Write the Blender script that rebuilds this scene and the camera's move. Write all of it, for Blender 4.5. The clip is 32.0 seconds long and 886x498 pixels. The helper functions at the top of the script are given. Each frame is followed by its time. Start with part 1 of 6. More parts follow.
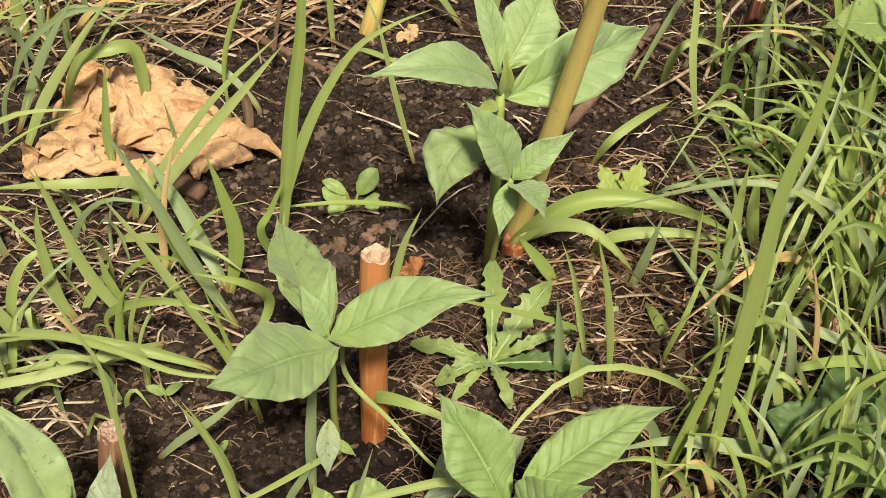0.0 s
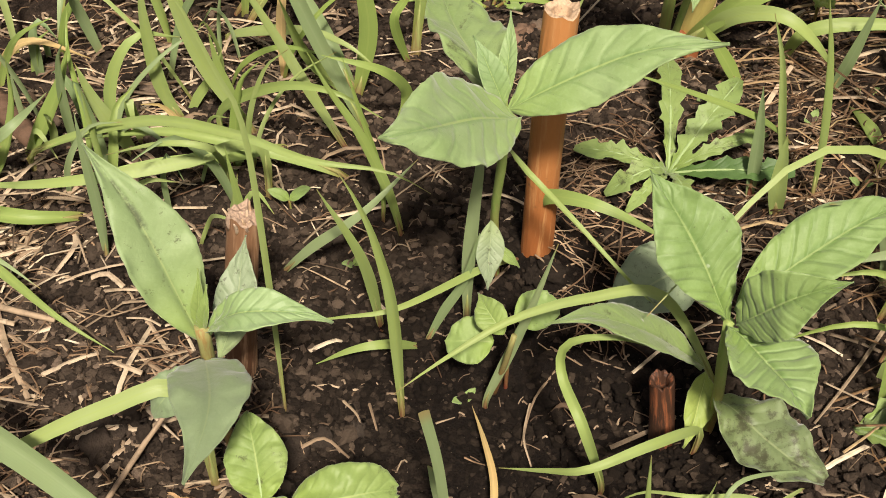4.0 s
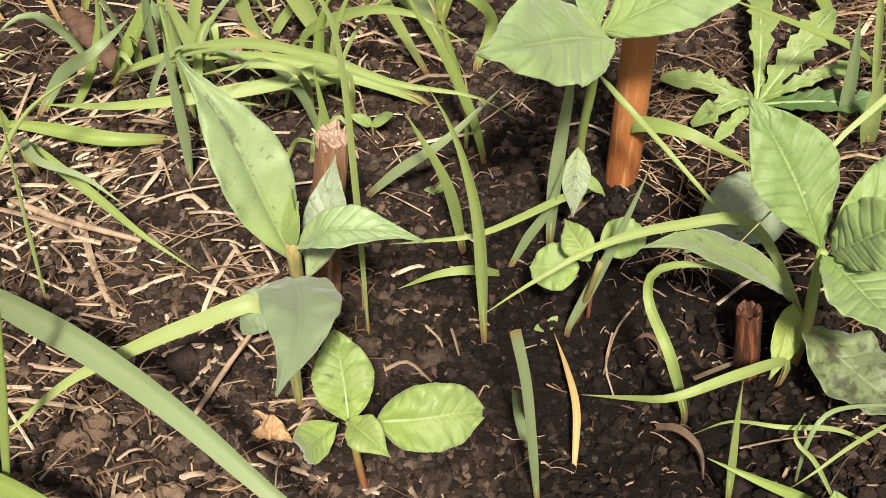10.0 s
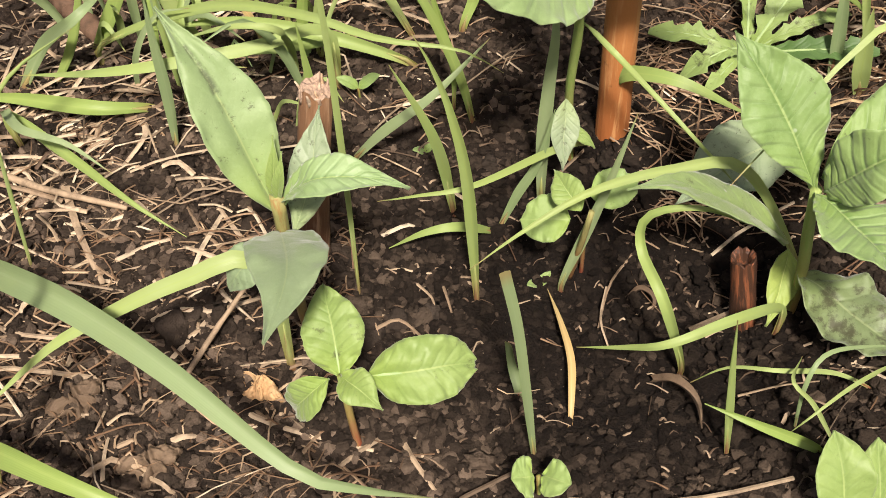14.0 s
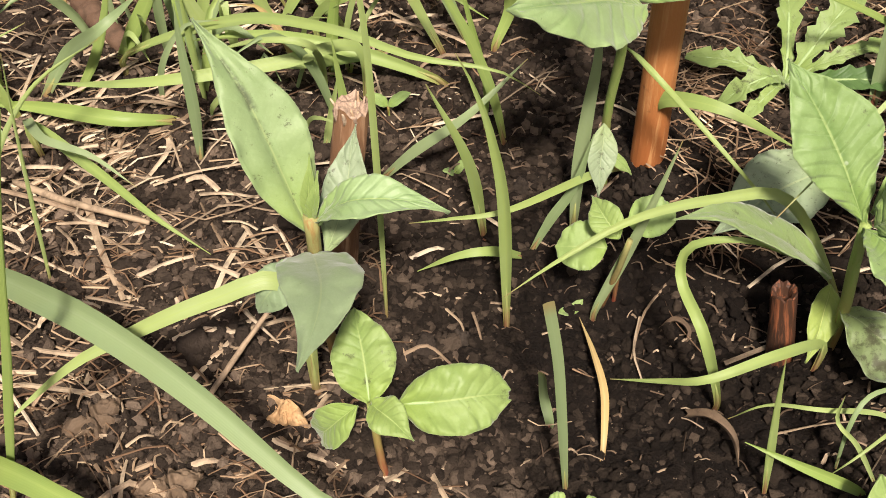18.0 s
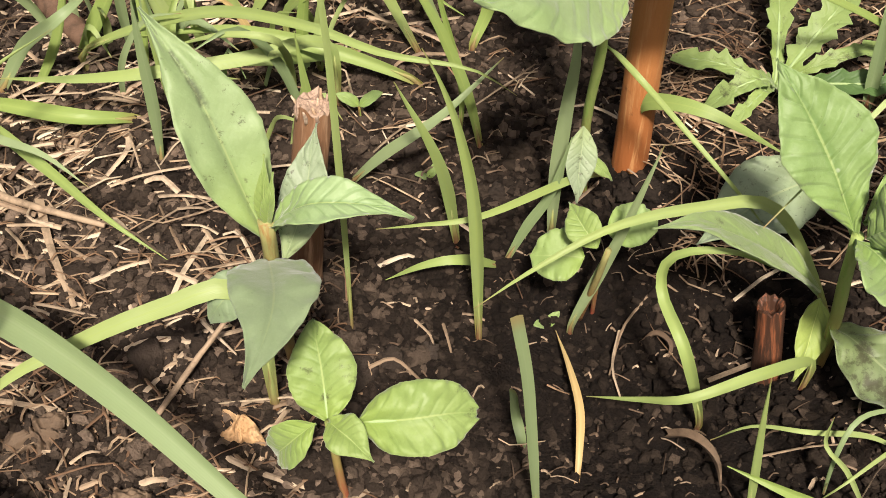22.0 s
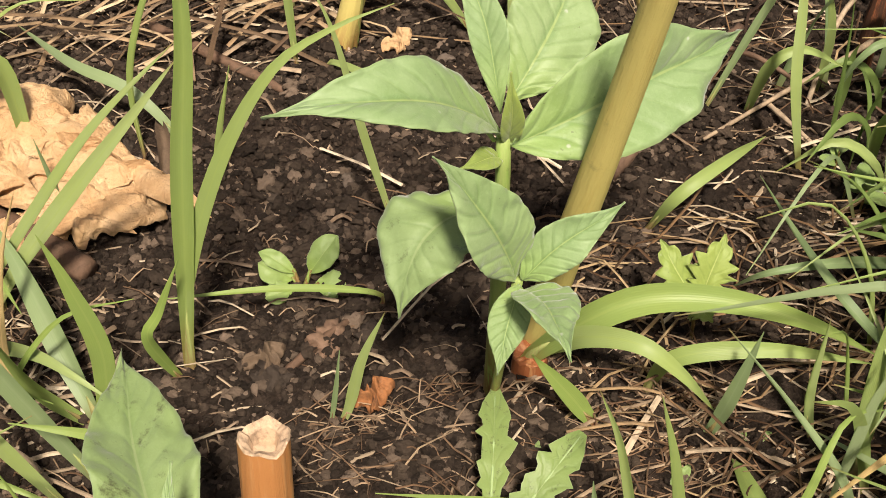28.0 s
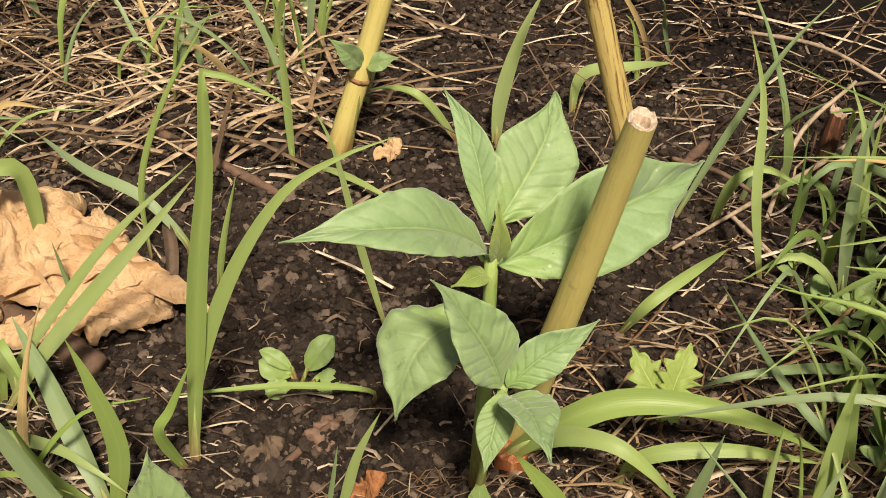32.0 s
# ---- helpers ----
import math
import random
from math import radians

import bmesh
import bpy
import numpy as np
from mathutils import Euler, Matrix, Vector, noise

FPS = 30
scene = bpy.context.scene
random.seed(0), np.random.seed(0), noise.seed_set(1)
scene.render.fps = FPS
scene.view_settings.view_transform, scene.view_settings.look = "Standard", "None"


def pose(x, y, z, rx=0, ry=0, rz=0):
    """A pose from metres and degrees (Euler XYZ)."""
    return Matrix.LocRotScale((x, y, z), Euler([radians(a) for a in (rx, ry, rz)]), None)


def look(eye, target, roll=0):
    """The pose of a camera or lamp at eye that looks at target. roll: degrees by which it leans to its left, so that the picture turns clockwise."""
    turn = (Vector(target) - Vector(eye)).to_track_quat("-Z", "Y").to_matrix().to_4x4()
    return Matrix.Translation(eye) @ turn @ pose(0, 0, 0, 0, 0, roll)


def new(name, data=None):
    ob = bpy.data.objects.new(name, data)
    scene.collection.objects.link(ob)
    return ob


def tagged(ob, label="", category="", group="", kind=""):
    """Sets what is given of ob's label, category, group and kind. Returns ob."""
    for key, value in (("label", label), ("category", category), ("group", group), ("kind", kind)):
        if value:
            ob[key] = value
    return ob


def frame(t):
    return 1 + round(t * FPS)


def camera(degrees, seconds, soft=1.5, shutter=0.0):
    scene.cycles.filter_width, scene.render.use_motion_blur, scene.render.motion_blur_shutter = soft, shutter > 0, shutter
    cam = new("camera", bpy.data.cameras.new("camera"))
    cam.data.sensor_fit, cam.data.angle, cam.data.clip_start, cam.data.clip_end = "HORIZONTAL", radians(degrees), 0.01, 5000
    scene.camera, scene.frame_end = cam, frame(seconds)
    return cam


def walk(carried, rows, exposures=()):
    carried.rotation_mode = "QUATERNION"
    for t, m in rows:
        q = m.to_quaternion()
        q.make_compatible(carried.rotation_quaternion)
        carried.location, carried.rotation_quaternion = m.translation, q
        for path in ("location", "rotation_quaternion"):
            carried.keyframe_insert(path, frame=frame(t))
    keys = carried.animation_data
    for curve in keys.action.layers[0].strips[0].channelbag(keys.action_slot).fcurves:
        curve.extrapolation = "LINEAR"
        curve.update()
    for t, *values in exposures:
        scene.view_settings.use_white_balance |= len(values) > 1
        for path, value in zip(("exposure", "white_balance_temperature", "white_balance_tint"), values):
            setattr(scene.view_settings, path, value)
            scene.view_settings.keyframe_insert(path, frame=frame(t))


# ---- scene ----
cam = camera(40.0, 32.0, soft=0.9)
PATH = [
    (0, (-0.0106, -0.3068, 0.3883), (0.0184, -0.0875, 0.1857), -0.52),
    (0.5, (-0.0104, -0.3033, 0.3758), (0.0168, -0.0843, 0.1725), -1.14),
    (1, (-0.0141, -0.2935, 0.3670), (0.0127, -0.0750, 0.1632), -1.55),
    (1.5, (-0.0211, -0.2894, 0.3580), (0.0038, -0.0734, 0.1513), -1.75),
    (2, (-0.0241, -0.2917, 0.3447), (-0.0012, -0.0777, 0.1357), -2.20),
    (2.5, (-0.0300, -0.2943, 0.3245), (-0.0085, -0.0825, 0.1132), -2.29),
    (3, (-0.0328, -0.2876, 0.3148), (-0.0123, -0.0790, 0.1002), -2.10),
    (3.5, (-0.0384, -0.2817, 0.3081), (-0.0212, -0.0757, 0.0906), -2.19),
    (4, (-0.0477, -0.2768, 0.3061), (-0.0344, -0.0714, 0.0879), -2.30),
    (4.5, (-0.0507, -0.2775, 0.3044), (-0.0405, -0.0741, 0.0841), -2.53),
    (6.5, (-0.0585, -0.2766, 0.2985), (-0.0558, -0.0774, 0.0742), -3.31),
    (7, (-0.0586, -0.2757, 0.2985), (-0.0566, -0.0772, 0.0735), -3.43),
    (7.5, (-0.0575, -0.2767, 0.3002), (-0.0565, -0.0786, 0.0749), -3.65),
    (8, (-0.0580, -0.2773, 0.3022), (-0.0579, -0.0798, 0.0764), -3.89),
    (8.5, (-0.0584, -0.2788, 0.3030), (-0.0587, -0.0813, 0.0772), -3.99),
    (9, (-0.0574, -0.2807, 0.3038), (-0.0585, -0.0833, 0.0779), -4.18),
    (9.5, (-0.0570, -0.2802, 0.3032), (-0.0583, -0.0827, 0.0774), -4.24),
    (10, (-0.0565, -0.2801, 0.3004), (-0.0584, -0.0831, 0.0742), -4.40),
    (10.5, (-0.0544, -0.2786, 0.3005), (-0.0556, -0.0819, 0.0740), -4.37),
    (11, (-0.0475, -0.2758, 0.3032), (-0.0474, -0.0785, 0.0771), -4.47),
    (11.5, (-0.0432, -0.2714, 0.3046), (-0.0419, -0.0739, 0.0787), -4.84),
    (12, (-0.0416, -0.2721, 0.3052), (-0.0397, -0.0740, 0.0799), -5.13),
    (12.5, (-0.0462, -0.2740, 0.3052), (-0.0461, -0.0759, 0.0799), -5.79),
    (13, (-0.0505, -0.2780, 0.3025), (-0.0514, -0.0803, 0.0769), -6.03),
    (13.5, (-0.0516, -0.2860, 0.2913), (-0.0527, -0.0900, 0.0642), -5.97),
    (14, (-0.0547, -0.2865, 0.2886), (-0.0565, -0.0900, 0.0618), -5.98),
    (14.5, (-0.0570, -0.2831, 0.2866), (-0.0605, -0.0864, 0.0602), -6.02),
    (15, (-0.0574, -0.2797, 0.2879), (-0.0604, -0.0824, 0.0619), -5.71),
    (15.5, (-0.0594, -0.2789, 0.2869), (-0.0628, -0.0821, 0.0604), -5.53),
    (17.5, (-0.0642, -0.2777, 0.2835), (-0.0655, -0.0785, 0.0592), -4.45),
    (18, (-0.0639, -0.2778, 0.2835), (-0.0653, -0.0784, 0.0594), -4.34),
    (18.5, (-0.0640, -0.2786, 0.2827), (-0.0659, -0.0789, 0.0589), -4.42),
    (19, (-0.0633, -0.2778, 0.2835), (-0.0646, -0.0781, 0.0596), -4.30),
    (19.5, (-0.0619, -0.2790, 0.2827), (-0.0632, -0.0791, 0.0590), -4.32),
    (20, (-0.0602, -0.2776, 0.2817), (-0.0606, -0.0778, 0.0579), -4.13),
    (20.5, (-0.0608, -0.2772, 0.2808), (-0.0611, -0.0775, 0.0568), -4.10),
    (21, (-0.0609, -0.2737, 0.2793), (-0.0610, -0.0737, 0.0557), -3.98),
    (21.5, (-0.0598, -0.2700, 0.2741), (-0.0605, -0.0701, 0.0504), -4.01),
    (22, (-0.0577, -0.2650, 0.2694), (-0.0569, -0.0646, 0.0461), -3.25),
    (22.5, (-0.0618, -0.2495, 0.2572), (-0.0648, -0.0510, 0.0322), -3.13),
    (23, (-0.0624, -0.2429, 0.2547), (-0.0667, -0.0448, 0.0294), -2.10),
    (23.5, (-0.0632, -0.2448, 0.2497), (-0.0694, -0.0461, 0.0249), -1.60),
    (24, (-0.0525, -0.2417, 0.2490), (-0.0575, -0.0450, 0.0226), -0.65),
    (24.5, (-0.0333, -0.2319, 0.2528), (-0.0314, -0.0375, 0.0243), 1.32),
    (26.5, (0.0057, -0.2016, 0.2623), (0.0056, 0.0019, 0.0419), -2.34),
    (27, (0.0143, -0.1871, 0.2682), (0.0217, 0.0212, 0.0524), -1.94),
    (27.5, (0.0240, -0.1664, 0.2747), (0.0360, 0.0483, 0.0655), -2.51),
    (28, (0.0314, -0.1498, 0.2875), (0.0484, 0.0714, 0.0855), -2.33),
    (28.5, (0.0398, -0.1373, 0.3010), (0.0615, 0.0887, 0.1048), -1.88),
    (29, (0.0435, -0.1283, 0.3051), (0.0685, 0.1009, 0.1132), -1.73),
    (29.5, (0.0421, -0.1276, 0.3081), (0.0696, 0.1036, 0.1190), -1.48),
    (30, (0.0415, -0.1420, 0.3048), (0.0680, 0.0888, 0.1150), -1.97),
    (30.5, (0.0369, -0.1569, 0.3095), (0.0628, 0.0750, 0.1210), -1.94),
    (31, (0.0312, -0.1647, 0.3115), (0.0575, 0.0676, 0.1235), -1.35),
    (31.5, (0.0271, -0.1659, 0.3105), (0.0522, 0.0661, 0.1220), -1.19),
    (32, (0.0248, -0.1686, 0.3172), (0.0497, 0.0641, 0.1295), -0.46),
]
EXPOSURES = [(0, 0.42, 7100, 12), (4, 0.45, 6900, 13), (8, 0.68, 6650, 15), (24, 0.64, 6650, 15), (28, 0.48, 6900, 14), (32, 0.34, 7050, 13)]
walk(cam, [(t, look(eye, target, roll)) for t, eye, target, roll in PATH], EXPOSURES)

# ---- light ----
world = bpy.data.worlds.new("world")
scene.world = world
world.use_nodes = True
SUN_ELEV, SUN_TURN = 55.0, 176.0          # degrees above the ground; compass turn, clockwise from +y
_sky = world.node_tree.nodes.new("ShaderNodeTexSky")
_sky.sky_type, _sky.sun_disc = "NISHITA", False
_sky.sun_elevation, _sky.sun_rotation = radians(SUN_ELEV), radians(SUN_TURN)
_sky.dust_density, _sky.ozone_density, _sky.air_density = 6.0, 0.3, 0.8
_bg = world.node_tree.nodes["Background"]
_bg.inputs["Strength"].default_value = 0.056
world.node_tree.links.new(_sky.outputs[0], _bg.inputs["Color"])
_sun = bpy.data.lights.new("sun", "SUN")
_sun.energy, _sun.angle, _sun.color = 5.0, radians(6), (1.0, 0.94, 0.83)
sun = new("sun", _sun)
_a, _e = radians(SUN_TURN), radians(SUN_ELEV)
sun.matrix_world = look((math.sin(_a) * math.cos(_e) * 5, math.cos(_a) * math.cos(_e) * 5, math.sin(_e) * 5), (0, 0, 0))

# ---- materials ----
class Nodes:
    """Short hand for building a node material."""

    def __init__(self, name):
        self.mat = bpy.data.materials.new(name)
        self.mat.use_nodes = True
        self.tree = self.mat.node_tree
        self.bsdf = self.tree.nodes["Principled BSDF"]
        self.out = self.tree.nodes["Material Output"]

    def add(self, kind, operation="", blend_type="", interpolation_type=""):
        n = self.tree.nodes.new("ShaderNode" + kind)
        if operation:
            n.operation = operation
        if blend_type:
            n.blend_type = blend_type
        if interpolation_type:
            n.interpolation_type = interpolation_type
        return n

    def link(self, a, b):
        self.tree.links.new(a, b)

    def put(self, socket, value):
        if isinstance(value, bpy.types.NodeSocket):
            self.link(value, socket)
        else:
            socket.default_value = value

    def math(self, op, a, b=0.0, c=0.0):
        n = self.add("Math", operation=op)
        self.put(n.inputs[0], a), self.put(n.inputs[1], b), self.put(n.inputs[2], c)
        return n.outputs[0]

    def mix(self, fac, a, b, blend="MIX"):
        n = self.add("MixRGB", blend_type=blend)
        self.put(n.inputs[0], fac), self.put(n.inputs[1], a), self.put(n.inputs[2], b)
        return n.outputs[0]

    def noise(self, scale, detail=4.0, rough=0.6, coords=None):
        n = self.add("TexNoise")
        n.inputs["Scale"].default_value, n.inputs["Detail"].default_value, n.inputs["Roughness"].default_value = scale, detail, rough
        self.link(coords if coords else self.coords(), n.inputs["Vector"])
        return n.outputs["Fac"]

    def coords(self, kind="Object"):
        return self.add("TexCoord").outputs[kind]

    def place(self):
        return self.add("NewGeometry").outputs["Position"]

    def ramp(self, fac, *stops):
        n = self.add("ValToRGB")
        e = n.color_ramp.elements
        while len(e) < len(stops):
            e.new(0.5)
        for el, (pos, col) in zip(e, stops):
            el.position, el.color = pos, (*col, 1) if len(col) == 3 else col
        self.link(fac, n.inputs[0])
        return n.outputs[0]

    def step(self, value, lo, hi, a=0.0, b=1.0):
        n = self.add("MapRange", interpolation_type="SMOOTHSTEP")
        for s, v in zip(n.inputs[:5], (value, lo, hi, a, b)):
            self.put(s, v)
        return n.outputs[0]

    def bump(self, height, strength=0.5, distance=0.001):
        n = self.add("Bump")
        n.inputs["Strength"].default_value, n.inputs["Distance"].default_value = strength, distance
        self.link(height, n.inputs["Height"])
        self.link(n.outputs[0], self.bsdf.inputs["Normal"])

    def finish(self, color, rough=0.6, spec=0.4):
        self.put(self.bsdf.inputs["Base Color"], color)
        self.put(self.bsdf.inputs["Roughness"], rough)
        self.put(self.bsdf.inputs["Specular IOR Level"], spec)
        return self.mat

    def see_through(self, color, share):
        """Lets part of the light through a thin sheet."""
        t = self.add("BsdfTranslucent")
        self.put(t.inputs["Color"], color)
        m = self.add("MixShader")
        self.put(m.inputs[0], share)
        self.link(self.bsdf.outputs[0], m.inputs[1])
        self.link(t.outputs[0], m.inputs[2])
        self.link(m.outputs[0], self.out.inputs["Surface"])


def rgb(r, g, b):
    return (r, g, b, 1)


def dry_unshaded(n, p, big):
    """0 in the damp hollow and in the far corner's painted shade, 1 on dry ground."""
    out = 1.0
    # The second centre paints the far corner's shade into the soil colour.
    for centre, lo, hi in (((0.0, -0.05, -0.01), 0.09, 0.15), ((0.30, 0.40, 0.0), 0.12, 0.20)):
        d = n.add("VectorMath", operation="DISTANCE")
        n.link(p, d.inputs[0])
        d.inputs[1].default_value = centre
        out = n.math("MULTIPLY", out, n.step(n.math("ADD", d.outputs["Value"], n.math("MULTIPLY", big, 0.09)), lo, hi))
    return out


def soil_material():
    """Dark crumb structure: rounded grains of several sizes, stained in patches, with pale specks; damp in the hollow."""
    n = Nodes("soil")
    p = n.place()
    big, mid, grain, fine = n.noise(14, 3, 0.5, p), n.noise(70, 5, 0.7, p), n.noise(330, 4, 0.65, p), n.noise(1300, 4, 0.75, p)
    warp = n.add("VectorMath", operation="ADD")
    wob = n.add("TexNoise")
    wob.inputs["Scale"].default_value, wob.inputs["Detail"].default_value = 520, 3.0
    n.link(p, wob.inputs["Vector"])
    small = n.add("VectorMath", operation="SCALE")
    small.inputs["Scale"].default_value = 0.0028
    n.link(wob.outputs["Color"], small.inputs[0])
    n.link(p, warp.inputs[0]), n.link(small.outputs[0], warp.inputs[1])
    domes, picks = [], []
    for scale in (800, 1500):
        v = n.add("TexVoronoi")
        v.inputs["Scale"].default_value = scale
        n.link(warp.outputs[0] if scale < 1000 else p, v.inputs["Vector"])
        grey = n.add("SeparateXYZ")
        n.link(v.outputs["Color"], grey.inputs[0])
        picks.append(grey.outputs[0])
        domes.append(n.step(v.outputs["Distance"], 0.05, 0.7, 1.0, 0.0))
    shade = n.math("ADD", n.math("MULTIPLY", grain, 0.45), n.math("ADD", n.math("MULTIPLY", mid, 0.3), n.math("ADD", n.math("MULTIPLY", fine, 0.22), n.math("MULTIPLY", picks[0], 0.10))))
    dry = n.ramp(shade, (0.30, (0.008, 0.0052, 0.0036)), (0.50, (0.030, 0.020, 0.0142)), (0.66, (0.078, 0.054, 0.039)), (0.85, (0.17, 0.125, 0.094)))
    # Serves the damp hollow and the shade painted in the far corner.
    wet_shaded = n.ramp(shade, (0.30, (0.0045, 0.0029, 0.0021)), (0.55, (0.0115, 0.0075, 0.0053)), (0.72, (0.026, 0.0175, 0.0125)), (0.9, (0.06, 0.043, 0.031)))
    col = n.mix(dry_unshaded(n, p, big), wet_shaded, dry)
    speck = n.math("MULTIPLY", n.math("MULTIPLY", n.step(picks[1], 0.955, 0.965), n.step(domes[1], 0.55, 0.75)), n.step(mid, 0.4, 0.6))
    col = n.mix(n.math("MULTIPLY", speck, 0.8), col, rgb(0.30, 0.235, 0.165))
    h = n.math("ADD", n.math("MULTIPLY", grain, 1.4), n.math("ADD", n.math("MULTIPLY", domes[0], 0.25), n.math("MULTIPLY", fine, 0.9)))
    n.bump(h, 1.0, 0.0020)
    return n.finish(col, n.step(grain, 0.3, 0.7, 0.75, 1.0), 0.16)


def crumb_material(name, lo, hi):
    n = Nodes(name)
    rnd = n.add("NewGeometry").outputs["Random Per Island"]
    p = n.place()
    col = n.ramp(rnd, (0.0, lo), (0.45, [a + (b - a) * 0.22 for a, b in zip(lo, hi)]), (0.82, [a + (b - a) * 0.6 for a, b in zip(lo, hi)]), (1.0, [min(0.4, c * 1.7) for c in hi]))
    col = n.mix(n.noise(500, 4, 0.7, p), n.mix(0.42, col, rgb(0.006, 0.004, 0.003)), n.mix(0.25, col, rgb(0.12, 0.09, 0.07)))
    # Darker crumbs: damp in the hollow, painted shade in the far corner.
    wet_shaded = n.mix(0.66, col, rgb(0.004, 0.0026, 0.0018))
    col = n.mix(dry_unshaded(n, p, n.noise(14, 3, 0.5, p)), wet_shaded, col)
    n.bump(n.math("ADD", n.noise(700, 5, 0.75, p), n.math("MULTIPLY", n.noise(2200, 3, 0.7, p), 0.5)), 1.0, 0.0016)
    return n.finish(col, 0.95, 0.12)


def leaf_material(name, top, low, vein, veins=9.0, slant=1.1, mottle=0.0, share=0.28, rough=0.46, strong=1.0, specks=120, young=0.5, smear=0.0):
    """A leaf blade by its own coordinates: midrib, side veins that lean to the tip, a net between them, uneven green,
    yellower towards the stalk."""
    n = Nodes(name)
    uv = n.add("SeparateXYZ")
    n.link(n.coords("UV"), uv.inputs[0])
    u, v = uv.outputs[0], uv.outputs[1]
    side = n.math("ABSOLUTE", n.math("SUBTRACT", u, 0.5))
    wob = n.noise(90, 3, 0.6)
    jog = n.math("MULTIPLY", n.step(u, 0.497, 0.503), 0.37)
    phase = n.math("ADD", n.math("ADD", jog, n.math("SUBTRACT", n.math("MULTIPLY", v, veins), n.math("MULTIPLY", n.math("POWER", side, 0.85), slant * 2.6))), n.math("MULTIPLY", n.math("SUBTRACT", wob, 0.5), 0.45))
    ridge = n.math("ABSOLUTE", n.math("SUBTRACT", n.math("FRACT", n.math("ADD", phase, 0.5)), 0.5))
    fade = n.step(side, 0.22, 0.47, 1, 0)
    line = n.math("MULTIPLY", n.step(ridge, 0.0, 0.07, 1, 0), fade)
    groove_shade = n.math("MULTIPLY", n.math("MULTIPLY", n.step(ridge, 0.01, 0.11, 1, 0), fade), n.step(n.noise(140, 3, 0.6), 0.34, 0.58, 0.25, 1.0))
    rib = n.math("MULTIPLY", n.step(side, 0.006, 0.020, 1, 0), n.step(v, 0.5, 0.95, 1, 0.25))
    crease_shade = n.step(side, 0.015, 0.09, 1, 0)
    rnd = n.add("ObjectInfo").outputs["Random"]
    cloud, fine = n.noise(55, 5, 0.65), n.noise(700, 4, 0.7)
    col = n.mix(n.step(cloud, 0.3, 0.7), rgb(*top), rgb(*low))
    col = n.mix(n.math("MULTIPLY", n.step(v, 0.0, 0.5, 1, 0), young), col, rgb(top[0] * 0.98, top[1] * 1.04, top[2] * 0.45))
    col = n.mix(n.math("MULTIPLY", rnd, 0.2), col, rgb(top[0] * 1.2, top[1] * 1.05, top[2] * 0.75))
    # Shade along the sunken veins and midrib fold, painted as darker green.
    col = n.mix(n.math("MULTIPLY", n.math("MAXIMUM", groove_shade, crease_shade), min(0.6, 0.26 * strong)), col, rgb(low[0] * 0.55, low[1] * 0.68, low[2] * 0.5))
    net = n.add("TexVoronoi")
    net.feature = "DISTANCE_TO_EDGE"
    net.inputs["Scale"].default_value = 800
    n.link(n.coords(), net.inputs["Vector"])
    mesh_lines = n.step(net.outputs["Distance"], 0.0, 0.16, 1, 0)
    col = n.mix(n.math("MULTIPLY", mesh_lines, 0.06), col, rgb(low[0] * 0.7, low[1] * 0.78, low[2] * 0.6))
    col = n.mix(n.math("MULTIPLY", n.step(fine, 0.45, 0.75), 0.22), col, rgb(*[min(0.6, c * 1.35) for c in top]))
    col = n.mix(n.math("MULTIPLY", line, 0.10 * strong), col, rgb(*vein))
    col = n.mix(n.math("MULTIPLY", rib, 0.55), col, rgb(vein[0] * 1.15, vein[1] * 1.1, vein[2] * 0.9))
    drops = n.add("TexVoronoi")
    drops.inputs["Scale"].default_value = 210
    n.link(n.coords(), drops.inputs["Vector"])
    spot = n.math("MULTIPLY", n.step(drops.outputs["Distance"], 0.06, 0.16, 1, 0), n.step(n.noise(60, 2, 0.5), 0.60, 0.66))
    col = n.mix(n.math("MULTIPLY", spot, 0.7), col, rgb(0.52, 0.55, 0.46))
    dust = n.math("MULTIPLY", n.step(n.noise(900, 2, 0.5), 0.70, 0.76), n.step(cloud, 0.42, 0.58))
    col = n.mix(n.math("MULTIPLY", dust, 0.5), col, rgb(0.07, 0.055, 0.035))
    if mottle:
        dirt = n.step(n.noise(specks, 5, 0.75), 0.62 - 0.14 * mottle, 0.74 - 0.1 * mottle)
        col = n.mix(n.math("MULTIPLY", dirt, 0.8), col, rgb(0.045, 0.035, 0.022))
    if smear:
        stain = n.math("MULTIPLY", n.math("MULTIPLY", n.step(side, 0.02, 0.10, 1, 0), n.step(v, 0.45, 0.62)), n.step(n.noise(240, 4, 0.7), 0.42, 0.6))
        col = n.mix(n.math("MULTIPLY", stain, smear), col, rgb(0.05, 0.055, 0.035))
    rim = n.math("MULTIPLY", n.step(side, 0.475, 0.5), 0.4)
    col = n.mix(rim, col, rgb(*vein))
    n.bump(n.math("SUBTRACT", n.math("ADD", n.math("MULTIPLY", n.step(ridge, 0.0, 0.25), 0.6 * strong), n.math("ADD", n.noise(240, 3, 0.6), n.math("MULTIPLY", fine, 0.6))), n.math("MULTIPLY", mesh_lines, 0.05)), 0.4, 0.0005)
    m = n.finish(col, n.step(n.noise(90, 3, 0.5), 0.3, 0.7, rough, rough + 0.16), 0.38)
    n.put(n.bsdf.inputs["Sheen Weight"], 0.28)
    n.put(n.bsdf.inputs["Sheen Roughness"], 0.45)
    n.see_through(n.mix(0.5, col, rgb(0.33, 0.48, 0.10)), share)
    return m


